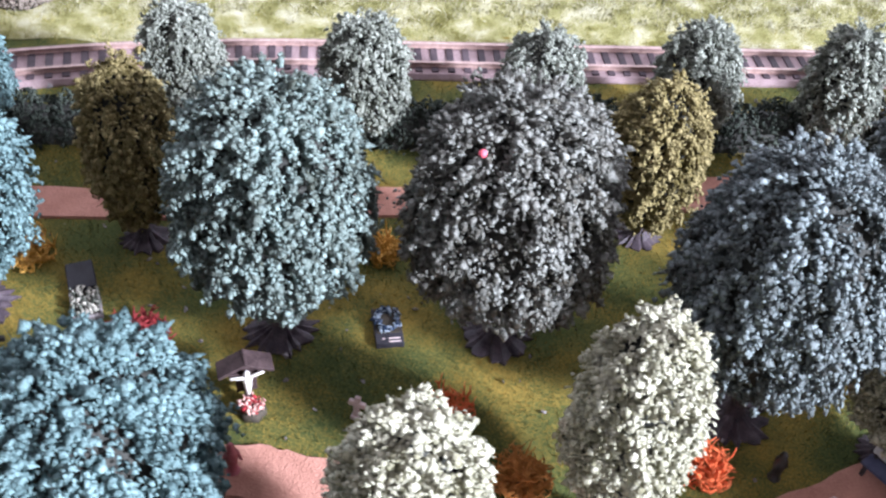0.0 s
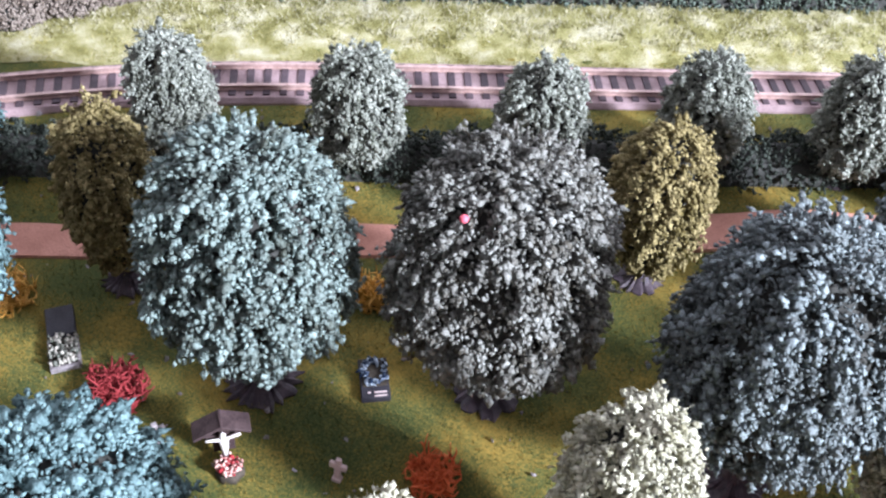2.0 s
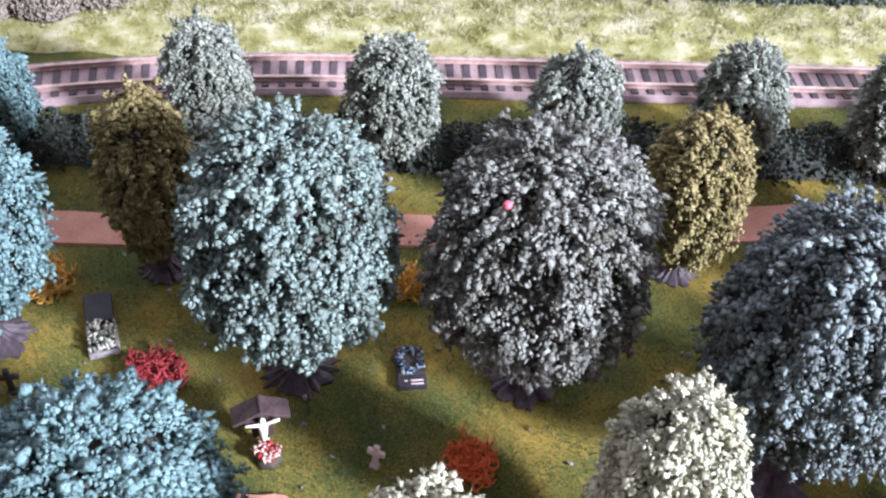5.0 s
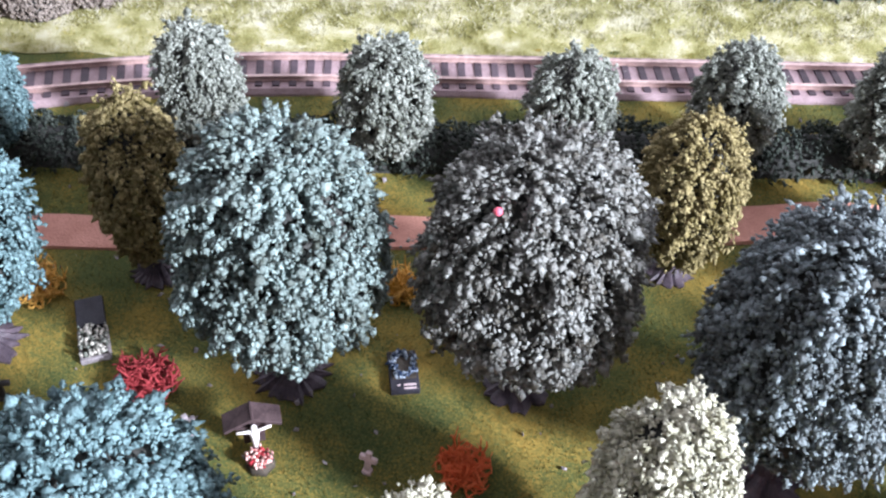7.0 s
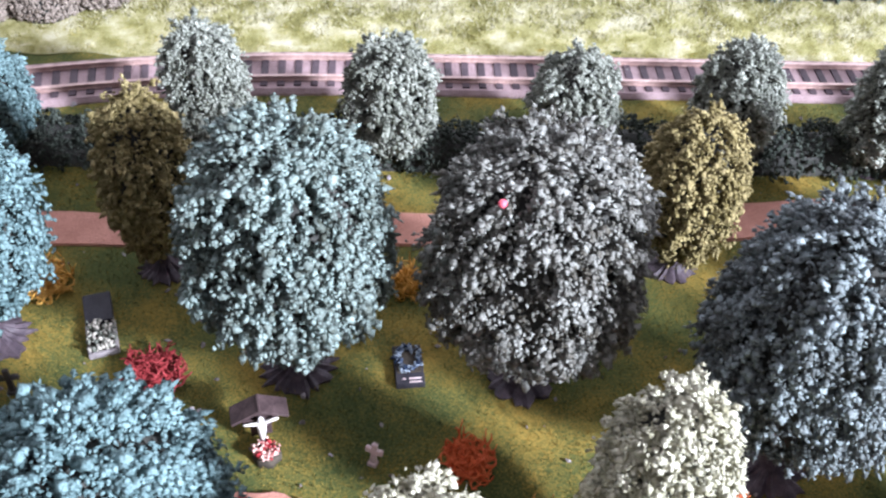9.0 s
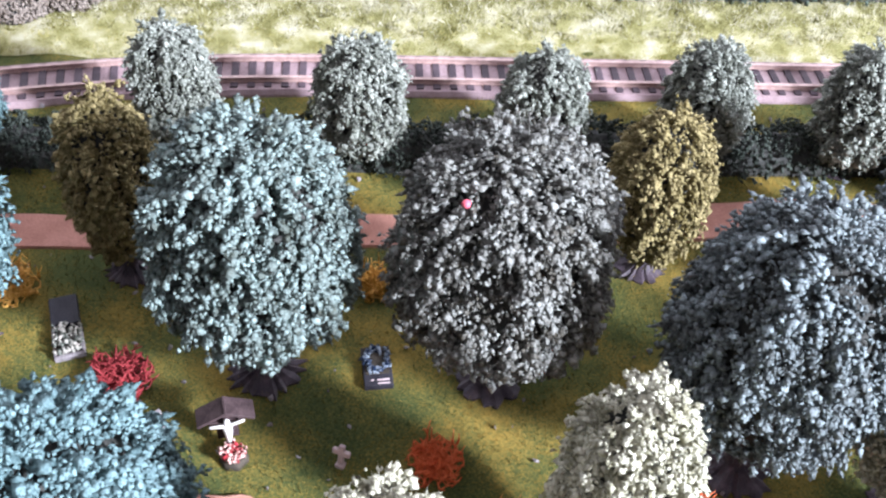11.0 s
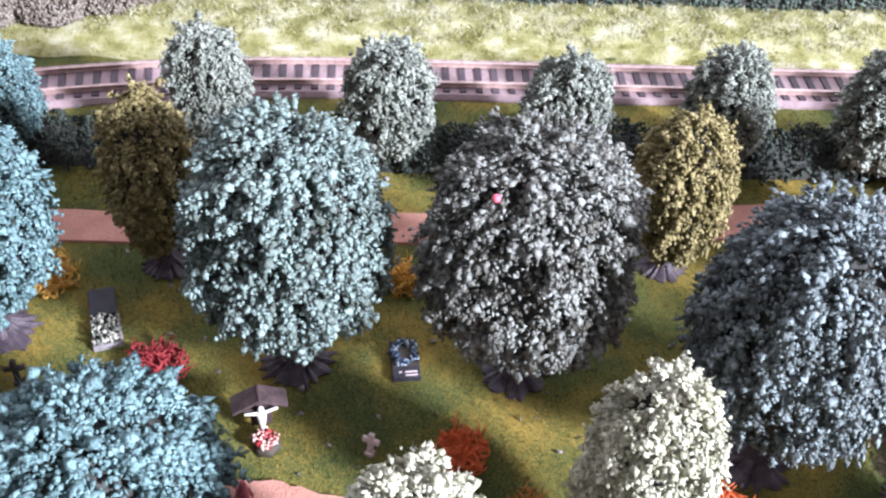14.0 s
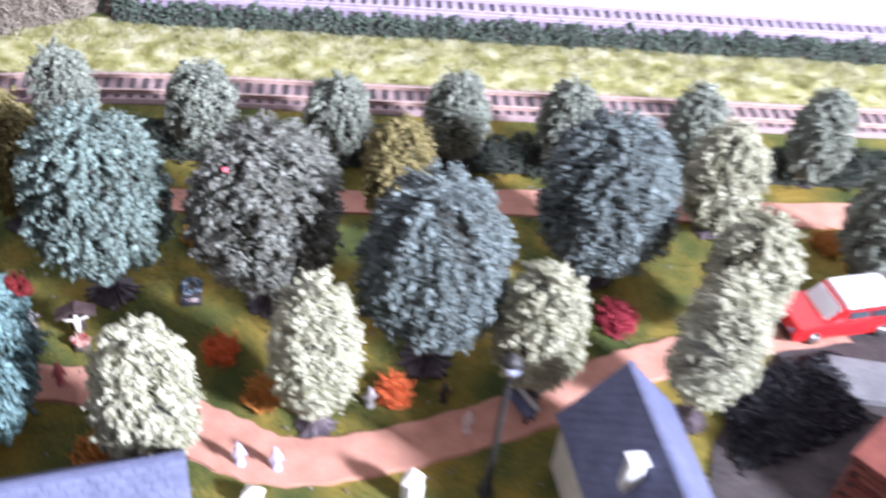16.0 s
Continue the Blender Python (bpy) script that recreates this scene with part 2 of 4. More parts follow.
def tree(x, y, r, z0, z1, leaf, label, seed, leaf_size=0.42, low=0.42, root=5.9, group="model trees"):
    """A model tree: fan-shaped root plate, trunk with limbs, crown of foam leaves."""
    rng = np.random.default_rng(seed)
    top = thing("tree", x, y, 0, rng.uniform(0, 360), label, "tree", group)
    ridge = rng.uniform(0.8, 1.12, 60)
    v, f = lathe([(root, -0.5), (root, 0.25), (root * 0.62, 0.9), (root * 0.3, 2.2), (root * 0.17, 3.8)], 40,
                 lambda i, k: (1.06 if k % 2 else 0.92) * ridge[k] if i < 3 else 1.0)
    part("root_plate", data("root_plate", v, f, BARK), top, "dark ridged plastic root plate")
    v, f = lathe([(root * 0.2, 0.5), (root * 0.14, z0 * 0.6), (root * 0.12, z0 + 2), (root * 0.06, (z0 + z1) / 2), (0.3, z1 - 3)], 8,
                 lambda i, k: 1 + 0.15 * math.sin(3 * k + i))
    part("trunk", data("trunk", v, f, BARK, True), top)
    reach = r * 0.62
    v = [(q * reach, a * w, b * w + q * 4.0) for q, w in ((0, 0.55), (0.5, 0.4), (1, 0.15)) for a, b in ((1, 0), (0, 1), (-1, 0), (0, -1))]
    f = [(4 * i + k, 4 * i + (k + 1) % 4, 4 * i + 4 + (k + 1) % 4, 4 * i + 4 + k) for i in range(2) for k in range(4)] + [(3, 2, 1, 0), (8, 9, 10, 11)]
    limb = data("limb", v, f, BARK)
    for k in range(7):
        part("limb", limb, top, m=pose(0, 0, rng.uniform(z0, z0 + (z1 - z0) * 0.6) * MM, 0, 0, k * 137.5))
    crown = part("crown", crown_mesh(rng, r, z0, z1, low, leaf_size, leaf), top)
    # solid filler added inside the crown; its dark colour paints shade into the gaps
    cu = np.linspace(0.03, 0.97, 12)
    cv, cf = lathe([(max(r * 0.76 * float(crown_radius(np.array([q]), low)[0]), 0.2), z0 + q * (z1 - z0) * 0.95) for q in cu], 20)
    part("inner_core", data("inner_core", cv, cf, CORE_SHADE), crown)
    return top


# ---- ground ----
GX0, GX1, GY0, GY1 = -420.0, 620.0, -330.0, 262.0


def ground_height(x, y):
    """The lawn's gentle unevenness and the slight rise of the meadow, in millimetres."""
    rise = 1.8 * np.clip((y - 0.025 * x - 99) / 12, 0, 1) * np.clip((136 - y + 0.025 * x) / 8, 0, 1)
    return rise + 0.22 * np.sin(x * 0.11 + 0.4 * np.sin(y * 0.09)) * np.cos(y * 0.13) - 0.15


def back_path_edges(x):
    lower = 32.7 + 5.0 * np.clip((x + 20) / 80, 0, 1) + 2.0 * np.clip((x - 60) / 90, 0, 1) - 3.0 * np.clip((-20 - x) / 65, 0, 1) + 0.4 * np.sin(x * 0.13)
    return lower, lower + 9.0 + 2.0 * np.clip((x + 20) / 80, 0, 1) + 0.4 * np.sin(x * 0.21)


def strip(name, xs, lower, upper, z, material):
    """A raised strip of path between two edges."""
    v, f = [], []
    for x, lo, hi in zip(xs, lower, upper):
        v += [(x, lo, -0.5), (x, lo + 0.4, z), (x, hi - 0.4, z), (x, hi, -0.5)]
    for i in range(len(xs) - 1):
        for k in range(3):
            f.append((4 * i + k, 4 * i + 4 + k, 4 * i + 5 + k, 4 * i + 1 + k)[::-1])
    return data(name, v, f, material)


def turf(name, colours, size, bump, island=0.0):
    """Scattered turf: four colours laid in patches over one another, with a fine grain."""
    m = mat(name, colours[0], colours[-1], size, rough=0.95, bump=bump, fine=44, spec=0.15, island=island)
    e = [k for k in m.node_tree.nodes if k.type == "VALTORGB"][0].color_ramp.elements
    e[0].position, e[1].position = 0.38, 0.62
    for k, c in enumerate(colours[1:-1]):
        q = e.new(0.38 + 0.24 * (k + 1) / (len(colours) - 1))
        q.color = (*c, 1)
    return m


LAWN_COLOURS = ((0.045, 0.062, 0.022), (0.08, 0.095, 0.03), (0.17, 0.14, 0.036), (0.28, 0.19, 0.045))
MEADOW_COLOURS = ((0.15, 0.14, 0.05), (0.26, 0.25, 0.10), (0.36, 0.34, 0.19), (0.52, 0.50, 0.38))
TURF = turf("scattered_turf", LAWN_COLOURS, 17.0, 0.15)
MEADOW = turf("pale_meadow_ground", MEADOW_COLOURS, 6.0, 0.5)
TURF_FIBRE = turf("lawn_fibres", LAWN_COLOURS, 17.0, 0.0, 0.3)
MEADOW_NEAR_FIBRE = turf("yellow_meadow_fibres", ((0.15, 0.14, 0.035), (0.26, 0.24, 0.07), (0.35, 0.30, 0.10), (0.46, 0.42, 0.20)), 6.0, 0.0, 0.5)
MEADOW_FIBRE = turf("pale_meadow_fibres", MEADOW_COLOURS, 6.0, 0.0, 0.5)
xs, ys = np.linspace(GX0, GX1, 261), np.linspace(GY0, GY1, 149)
gx, gy = np.meshgrid(xs, ys)
gv = np.stack([gx.ravel(), gy.ravel(), ground_height(gx, gy).ravel()], 1)
gi = (np.arange(148)[:, None] * 261 + np.arange(260)[None]).ravel()
ground = new("ground", data("ground", gv, np.stack([gi, gi + 1, gi + 262, gi + 261], 1), TURF, True))
tagged(ground, "olive and ochre scattered turf of the model landscape", "ground", kind="structure")

xs = np.linspace(-300, 420, 181)
lo, hi = back_path_edges(xs)
back_path = new("path_back", strip("path_back", xs, lo, hi, 0.5, PATH_SAND))
tagged(back_path, "pinkish sand path running beside the hedge", "path", kind="structure")

# the front path: centre line and width, one stretch after another
FRONT = [(-300, -24, 10), (-120, -24, 10), (-46, -24.5, 10), (-32, -26, 10), (-16, -31.5, 11.5), (-4, -38, 14), (8, -42.5, 12.5),
         (24, -40.5, 11.5), (45, -33.5, 11.5), (68, -23.5, 12), (82, -15.5, 12), (94, -10, 10.5), (112, -4, 11), (140, 3, 12)]


def ribbon(name, line, z, material, steps=8):
    pts = [np.array(p, float) for p in line]
    dense = []
    for i in range(len(pts) - 1):
        p0, p1, p2, p3 = pts[max(i - 1, 0)], pts[i], pts[i + 1], pts[min(i + 2, len(pts) - 1)]
        for k in range(steps):
            t = k / steps
            dense.append(0.5 * (2 * p1 + (p2 - p0) * t + (2 * p0 - 5 * p1 + 4 * p2 - p3) * t * t + (3 * p1 - p0 - 3 * p2 + p3) * t ** 3))
    dense.append(pts[-1])
    v, f = [], []
    for i, p in enumerate(dense):
        d = dense[min(i + 1, len(dense) - 1)] - dense[max(i - 1, 0)]
        nrm = np.array([-d[1], d[0]]) / math.hypot(d[0], d[1])
        w = p[2] / 2 + 0.3 * math.sin(i * 1.7)
        for off, h in ((-w, -0.5), (-w + 0.4, z), (w - 0.4, z), (w, -0.5)):
            v.append((p[0] + nrm[0] * off, p[1] + nrm[1] * off, h))
    for i in range(len(dense) - 1):
        for k in range(3):
            f.append((4 * i + k, 4 * i + 4 + k, 4 * i + 5 + k, 4 * i + 1 + k)[::-1])
    return data(name, v, f, material)


front_path = new("path_front", ribbon("path_front", FRONT, 0.5, PATH_SAND))
tagged(front_path, "pinkish sand path crossing the lawn", "path", kind="structure")

# ---- railway ----
# centre line of the near track: straight to the east, curving towards the camera in the west
TRACK_Y, GAUGE, LEAN = 87.6, 8.0, 0.025


def track_centre(s):
    """Place and heading (radians) at s millimetres east of the point where the curve begins."""
    x0 = -32.0
    if s >= 0:
        return x0 + s, TRACK_Y + LEAN * s, LEAN
    R = 330.0
    a = -s / R
    return x0 - R * math.sin(a), TRACK_Y - R * (1 - math.cos(a)) + LEAN * s, a + LEAN


def sweep(name, section, s0, s1, step, material, offset=0.0, centre=track_centre):
    """A section (across, height) swept along the track."""
    n = int((s1 - s0) / step) + 1
    v, f, k = [], [], len(section)
    for i in range(n + 1):
        x, y, a = centre(s0 + (s1 - s0) * i / n)
        for q, h in section:
            v.append((x - math.sin(a) * (q + offset), y + math.cos(a) * (q + offset), h))
    for i in range(n):
        for j in range(k):
            f.append((i * k + j, i * k + (j + 1) % k, (i + 1) * k + (j + 1) % k, (i + 1) * k + j))
    f += [tuple(range(k))[::-1], tuple(n * k + j for j in range(k))]
    return data(name, v, f, material)


RAIL_SECTION = [(-0.75, 0), (-0.75, 0.35), (-0.3, 0.55), (-0.3, 1.35), (-0.5, 1.5), (-0.5, 2.0), (0.5, 2.0), (0.5, 1.5), (0.3, 1.35), (0.3, 0.55), (0.75, 0.35), (0.75, 0)]
RAIL_SECTION = [(q * 0.85, h * 0.6 + 1.25) for q, h in RAIL_SECTION[::-1]]
BED = [(-8.0, -0.4), (-7.8, 0.2), (-7.0, 1.1), (7.0, 1.1), (7.8, 0.2), (8.0, -0.4)][::-1]


def track(name, s0, s1, centre, label, bed=BALLAST, rail=RAIL):
    top = thing(name, 0, 0, 0, 0, label, "railway track", "railway tracks")
    part("ballast_bed", sweep("ballast_bed", BED, s0, s1, 6, bed, 0, centre), top)
    for side in (-1, 1):
        part("rail", sweep("rail", RAIL_SECTION, s0, s1, 6, rail, side * GAUGE / 2, centre), top)
    me = from_bm("sleeper", box_bm(1.6, 12.6, 0.7, 0.12), SLEEPER)
    n = int((s1 - s0) / 3.7)
    for i in range(n):
        x, y, a = centre(s0 + (i + 0.5) * 3.7)
        part("sleeper", me, top, m=pose(x * MM, y * MM, 0.75 * MM, 0, 0, math.degrees(a)))
    return top


track("railway_track", -150, 300, track_centre, "model railway track with dark sleepers and tarnished rails on grey ballast")


def far_line(y):
    return lambda s: (s, y + LEAN * s, LEAN)


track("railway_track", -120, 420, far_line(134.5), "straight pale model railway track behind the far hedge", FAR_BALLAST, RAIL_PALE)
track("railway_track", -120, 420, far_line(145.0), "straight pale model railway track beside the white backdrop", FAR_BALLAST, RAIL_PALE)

# ---- trees ----
tree(-34.8, 3.5, 15.5, 11, 49.5, LEAF_BLUE, "large blue-green foam-leaved model tree standing on the lawn", 11, 0.44)
tree(1.2, 3.0, 17.0, 10.3, 48.4, LEAF_DARK, "large grey-green model tree with a dark underside on the lawn", 12, 0.41)
tree(37.8, -14.0, 15.3, 11.0, 52.0, LEAF_SLATE, "large slate-green model tree standing beside pale trees", 13, 0.41)
tree(79.5, 17.5, 15.9, 6, 46.5, LEAF_SLATE, "large slate-green model tree near the back path", 14, 0.41)
tree(-54.0, -37.5, 17.0, 5, 38.0, LEAF_TEAL, "large teal-green model tree beside the front path", 15, 0.48)
tree(-85.5, 8.5, 13.5, 9, 42, LEAF_TEAL, "teal and grey-green model tree beside the grave slab", 16, 0.43)
tree(-60.8, 25.5, 7.7, 4.5, 37.8, LEAF_OLIVE, "slim olive-yellow model tree beside the back path", 21, 0.36, 0.5, 4.4)
tree(30.5, 29.0, 8.8, 4.0, 34.5, LEAF_OLIVE, "rounded olive-yellow model tree beside the back path", 22, 0.34, 0.5, 4.4)
tree(-15.2, -48.0, 9.3, 9, 43.0, LEAF_PALE, "pale cream-green model tree beside the front path", 31, 0.38, 0.42, 4.2)
tree(14.3, -33.0, 8.7, 7, 42.0, LEAF_PALE, "pale cream-green model tree among orange bushes", 32, 0.38, 0.42, 4.2)
tree(60.5, -21.5, 9.7, 5.5, 36.7, LEAF_PALE, "pale green model tree with a dark side beside the path", 33, 0.36, 0.42, 4.2)
tree(95.7, -28.0, 8.8, 8.5, 43.0, LEAF_PALE, "pale green model tree beside the heap of coal", 34, 0.36, 0.42, 4.2)
tree(109.5, -3.5, 10.0, 8, 38.0, LEAF_PALE, "pale green model tree beside the parked red vehicle", 35, 0.36, 0.42, 4.2)
tree(114.4, 36.5, 10.2, 3.0, 33.6, LEAF_PALE, "pale green model tree beside the back path", 36, 0.36, 0.42, 4.2)
tree(152.4, 20.0, 11.0, 4.3, 37.0, LEAF_MINT, "dark mint-green model tree beside the back path", 37, 0.36, 0.42, 4.2)
for i, (x, y, r, z0, z1, leaf) in enumerate(((-99.5, 57, 9.5, 3, 25, LEAF_TEAL), (-57.3, 59, 8.1, 5, 29.6, LEAF_MINT), (-22, 59, 9.1, 2.5, 27.2, LEAF_MINT), (14.2, 60, 8.7, 2.5, 25.7, LEAF_MINT),
                                             (46.2, 60.5, 9.0, 3.5, 27.6, LEAF_MINT), (76.7, 59.5, 8.2, 2.0, 29.2, LEAF_MINT), (112.6, 61, 8.4, 3, 28.8, LEAF_MINT), (148.3, 61, 8.4, 1.8, 30.5, LEAF_MINT))):
    tree(x, y, r, z0, z1, leaf, "small mint-green model tree standing in the hedge row", 41 + i, 0.36, 0.42, 3.8, "row of hedge trees")

# ---- hedges ----


def hedge(name, x0, x1, y, width, height, leaf, label, seed, per_mm=16, size=0.6):
    """A long low mound of foam leaves over a core coloured dark as inner shade."""
    rng = np.random.default_rng(seed)
    n = int((x1 - x0) * per_mm)
    x = rng.uniform(x0, x1, n)
    a = rng.uniform(0, math.pi, n)
    h = height * (1 + 0.16 * np.sin(x * 0.31) + 0.12 * np.sin(x * 0.77 + 1) + 0.08 * np.sin(x * 1.9))
    w = width / 2 * (1 + 0.14 * np.sin(x * 0.43 + 2) + 0.1 * np.sin(x * 1.3))
    d = rng.uniform(0.8, 1.05, n)
    c = np.stack([x, y + LEAN * x + w * np.cos(a) * d, h * np.sin(a) ** 0.8 * d], 1)
    v, f = flakes(rng, c, size * rng.uniform(0.6, 1.4, n))
    top = thing(name, 0, 0, 0, 0, label, "hedge")
    part("foliage", data("foliage", v, f, leaf, True), top)
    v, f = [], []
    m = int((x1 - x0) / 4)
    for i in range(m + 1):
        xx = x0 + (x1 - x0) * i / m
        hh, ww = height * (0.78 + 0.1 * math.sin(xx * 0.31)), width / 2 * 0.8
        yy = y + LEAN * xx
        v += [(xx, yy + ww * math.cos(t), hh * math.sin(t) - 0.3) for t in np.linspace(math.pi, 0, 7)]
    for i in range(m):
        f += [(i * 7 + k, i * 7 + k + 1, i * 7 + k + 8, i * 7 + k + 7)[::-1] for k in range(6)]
    part("core", data("core", v, f, CORE_SHADE), top)
    return top


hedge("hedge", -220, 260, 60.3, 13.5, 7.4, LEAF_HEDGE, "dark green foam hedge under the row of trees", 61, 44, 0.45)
hedge("hedge", -60, 420, 124.8, 8, 7.5, LEAF_HEDGE_FAR, "grey-green foam hedge between meadow and upper tracks", 62, 26, 0.55)


def shrub(x, y, r, h, leaf, label, seed, size=0.8, count=1500, group="shrubs by the track"):
    """A low foam shrub over a core coloured dark as inner shade."""
    rng = np.random.default_rng(seed)
    a, t = rng.uniform(0, 6.283, count), np.arccos(rng.uniform(0, 1, count))
    d = np.stack([np.cos(a) * np.sin(t), np.sin(a) * np.sin(t), np.cos(t)], 1)
    q = (1 + 0.12 * waves(rng, d, 10, 3, 9)) * rng.uniform(0.85, 1.05, count)
    v, f = flakes(rng, d * q[:, None] * [r, r, h], size * rng.uniform(0.6, 1.4, count))
    top = thing("shrub", x, y, float(ground_height(np.float64(x), np.float64(y))), 0, label, "shrub", group)
    part("foliage", data("foliage", v, f, leaf, True), top)
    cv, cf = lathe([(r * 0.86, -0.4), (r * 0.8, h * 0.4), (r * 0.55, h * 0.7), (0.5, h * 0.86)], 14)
    part("core", data("core", cv, cf, CORE_SHADE), top)
    return top


for i, (x, y, r, h) in enumerate(((-112, 118, 9, 11), (-102, 126, 9, 12), (-90, 134, 9, 11), (-79, 141, 8, 10), (-68, 147, 8, 9), (-120, 130, 10, 13), (-106, 141, 10, 12), (-92, 150, 9, 11), (-126, 116, 8, 10))):
    shrub(x * 0.93, 96 + (y - 101.5) * 0.78, r * 0.9, h * 0.85, LEAF_BROWN, "grey-brown foam shrub at the end of the meadow", 70 + i, 0.5, 3600)

# ---- more materials ----
CORAL_ORANGE = mat("orange_red_lichen", (0.62, 0.10, 0.03), (0.86, 0.23, 0.09), 3.0, rough=0.7, bump=0.4)
CORAL_AMBER = mat("amber_lichen", (0.58, 0.30, 0.045), (0.84, 0.50, 0.14), 3.0, rough=0.7, bump=0.4)
CORAL_RED = mat("crimson_lichen", (0.16, 0.012, 0.015), (0.29, 0.035, 0.04), 3.0, rough=0.7, bump=0.4)
CORAL_RUST = mat("rust_brown_lichen", (0.36, 0.13, 0.03), (0.62, 0.28, 0.08), 3.0, rough=0.7, bump=0.4)
CORAL_WINE = mat("wine_red_lichen", (0.20, 0.015, 0.03), (0.40, 0.04, 0.07), 3.0, rough=0.7, bump=0.4)
SLATE = mat("dark_slate_stone", (0.02, 0.019, 0.026), (0.045, 0.042, 0.055), 2.0, rough=0.6, bump=0.3)
STONE = mat("grey_weathered_stone", (0.16, 0.14, 0.15), (0.34, 0.31, 0.32), 1.5, rough=0.85, bump=0.4)
PINK_STONE = mat("pale_pink_stone", (0.55, 0.42, 0.43), (0.75, 0.62, 0.62), 1.5, rough=0.8, bump=0.3)
FLOWER_GREY = mat("grey_white_petals", (0.12, 0.13, 0.11), (0.46, 0.43, 0.38), 1.2, rough=0.8, island=0.7)
FLOWER_BLUE = mat("blue_white_petals", (0.02, 0.04, 0.09), (0.40, 0.48, 0.58), 1.2, rough=0.8, island=0.8)
FLOWER_RED = mat("red_and_white_petals", (0.35, 0.03, 0.04), (0.75, 0.50, 0.45), 1.2, rough=0.8, island=0.8)
SOIL = mat("dark_grave_soil", (0.03, 0.025, 0.02), (0.08, 0.065, 0.05), 1.5)
BOARD = mat("dark_brown_boards", (0.035, 0.022, 0.024), (0.09, 0.06, 0.062), 2.0, rough=0.6, bump=0.3)
IVORY = mat("ivory_white_paint", (0.72, 0.68, 0.66), (0.82, 0.79, 0.77), 2.0, rough=0.5, bump=0.05)
LILAC = mat("lilac_white_paint", (0.42, 0.38, 0.54), (0.54, 0.49, 0.64), 2.0, rough=0.5, bump=0.05)
ROSE = mat("rose_paint", (0.42, 0.10, 0.13), (0.55, 0.20, 0.24), 2.0, rough=0.5, bump=0.05)
BRONZE = mat("blackened_bronze_paint", (0.02, 0.018, 0.018), (0.05, 0.045, 0.045), 2.0, rough=0.45, bump=0.1)
BEAD = mat("pink_berry_paint", (0.75, 0.10, 0.16), (0.85, 0.18, 0.24), 1.0, rough=0.4, bump=0.0)
ROOF_BLUE = mat("slate_blue_roof_plastic", (0.085, 0.095, 0.17), (0.145, 0.155, 0.26), 5.0, rough=0.5, bump=0.2)
PLASTER = mat("cream_white_plaster_wall", (0.55, 0.52, 0.48), (0.72, 0.69, 0.65), 4.0, rough=0.85, bump=0.2)
WINDOW_DARK = mat("dark_window_glazing", (0.03, 0.035, 0.05), (0.07, 0.08, 0.10), 4.0, rough=0.15, bump=0.0, spec=0.6)
WHITE_TRIM = mat("white_trim_paint", (0.62, 0.62, 0.66), (0.72, 0.72, 0.76), 3.0, rough=0.5, bump=0.05)
POST_BLACK = mat("dark_lamp_post_paint", (0.02, 0.02, 0.022), (0.06, 0.055, 0.06), 2.0, rough=0.45, bump=0.1)
OPAL = mat("opal_lamp_glass", (0.32, 0.34, 0.5), (0.42, 0.45, 0.6), 2.0, rough=0.25, bump=0.0, spec=0.5)
CAR_RED = mat("glossy_red_car_paint", (0.55, 0.01, 0.015), (0.65, 0.02, 0.025), 8.0, rough=0.25, bump=0.0, spec=0.6)
CAR_WHITE = mat("white_roof_and_glare_paint", (0.74, 0.73, 0.78), (0.80, 0.79, 0.83), 8.0, rough=0.3, bump=0.0, spec=0.5)
TYRE = mat("black_rubber_tyre", (0.012, 0.012, 0.012), (0.03, 0.03, 0.03), 2.0, rough=0.7)
RIM = mat("grey_wheel_rim", (0.35, 0.35, 0.36), (0.5, 0.5, 0.52), 2.0, rough=0.35, metal=0.8)
COAL = mat("black_coal_lumps", (0.006, 0.006, 0.009), (0.026, 0.024, 0.034), 2.0, rough=0.6, bump=0.4, island=0.5, spec=0.25)
CONCRETE = mat("pale_grey_concrete_slab", (0.12, 0.115, 0.135), (0.19, 0.185, 0.205), 6.0, rough=0.85, bump=0.3)
PAVING = mat("grey_brown_yard_paving", (0.03, 0.025, 0.028), (0.07, 0.057, 0.062), 6.0, rough=0.9, bump=0.5)
BRICK_RED = mat("weathered_red_brick", (0.12, 0.03, 0.025), (0.21, 0.065, 0.05), 3.0, rough=0.85, bump=0.4, piece=0.5)
BACKDROP = mat("plain_white_backdrop_board", (0.80, 0.79, 0.82), (0.86, 0.85, 0.88), 60.0, rough=0.9, bump=0.0)

# ---- backdrop and ground cover ----
xs = np.linspace(-400, 600, 201)
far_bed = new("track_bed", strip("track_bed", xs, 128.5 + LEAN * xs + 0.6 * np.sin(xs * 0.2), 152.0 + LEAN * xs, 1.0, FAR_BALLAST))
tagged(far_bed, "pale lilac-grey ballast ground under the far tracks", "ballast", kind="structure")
wall = new("wall_north", from_bm("wall_north", box_bm(1100, 6, 260, 0.5, -10, 100, 155.6), BACKDROP))
wall.matrix_basis = pose(0, 0, 0, 0, 0, math.degrees(LEAN))
tagged(wall, "plain white backdrop board behind the layout", "wall", kind="structure")
meadow_x = np.linspace(-300, 420, 241)
mv, mf = [], []
for x in meadow_x:
    ys = np.linspace(94.3, 123.0, 14) + LEAN * x
    mv += [(x, y + 0.7 * math.sin(x * 0.3 + y), float(ground_height(x, y)) + 0.25 + 0.25 * math.sin(x * 0.7) * math.cos(y * 0.6)) for y in ys]
for i in range(len(meadow_x) - 1):
    mf += [(i * 14 + k, i * 14 + 14 + k, i * 14 + 15 + k, i * 14 + 1 + k) for k in range(13)]
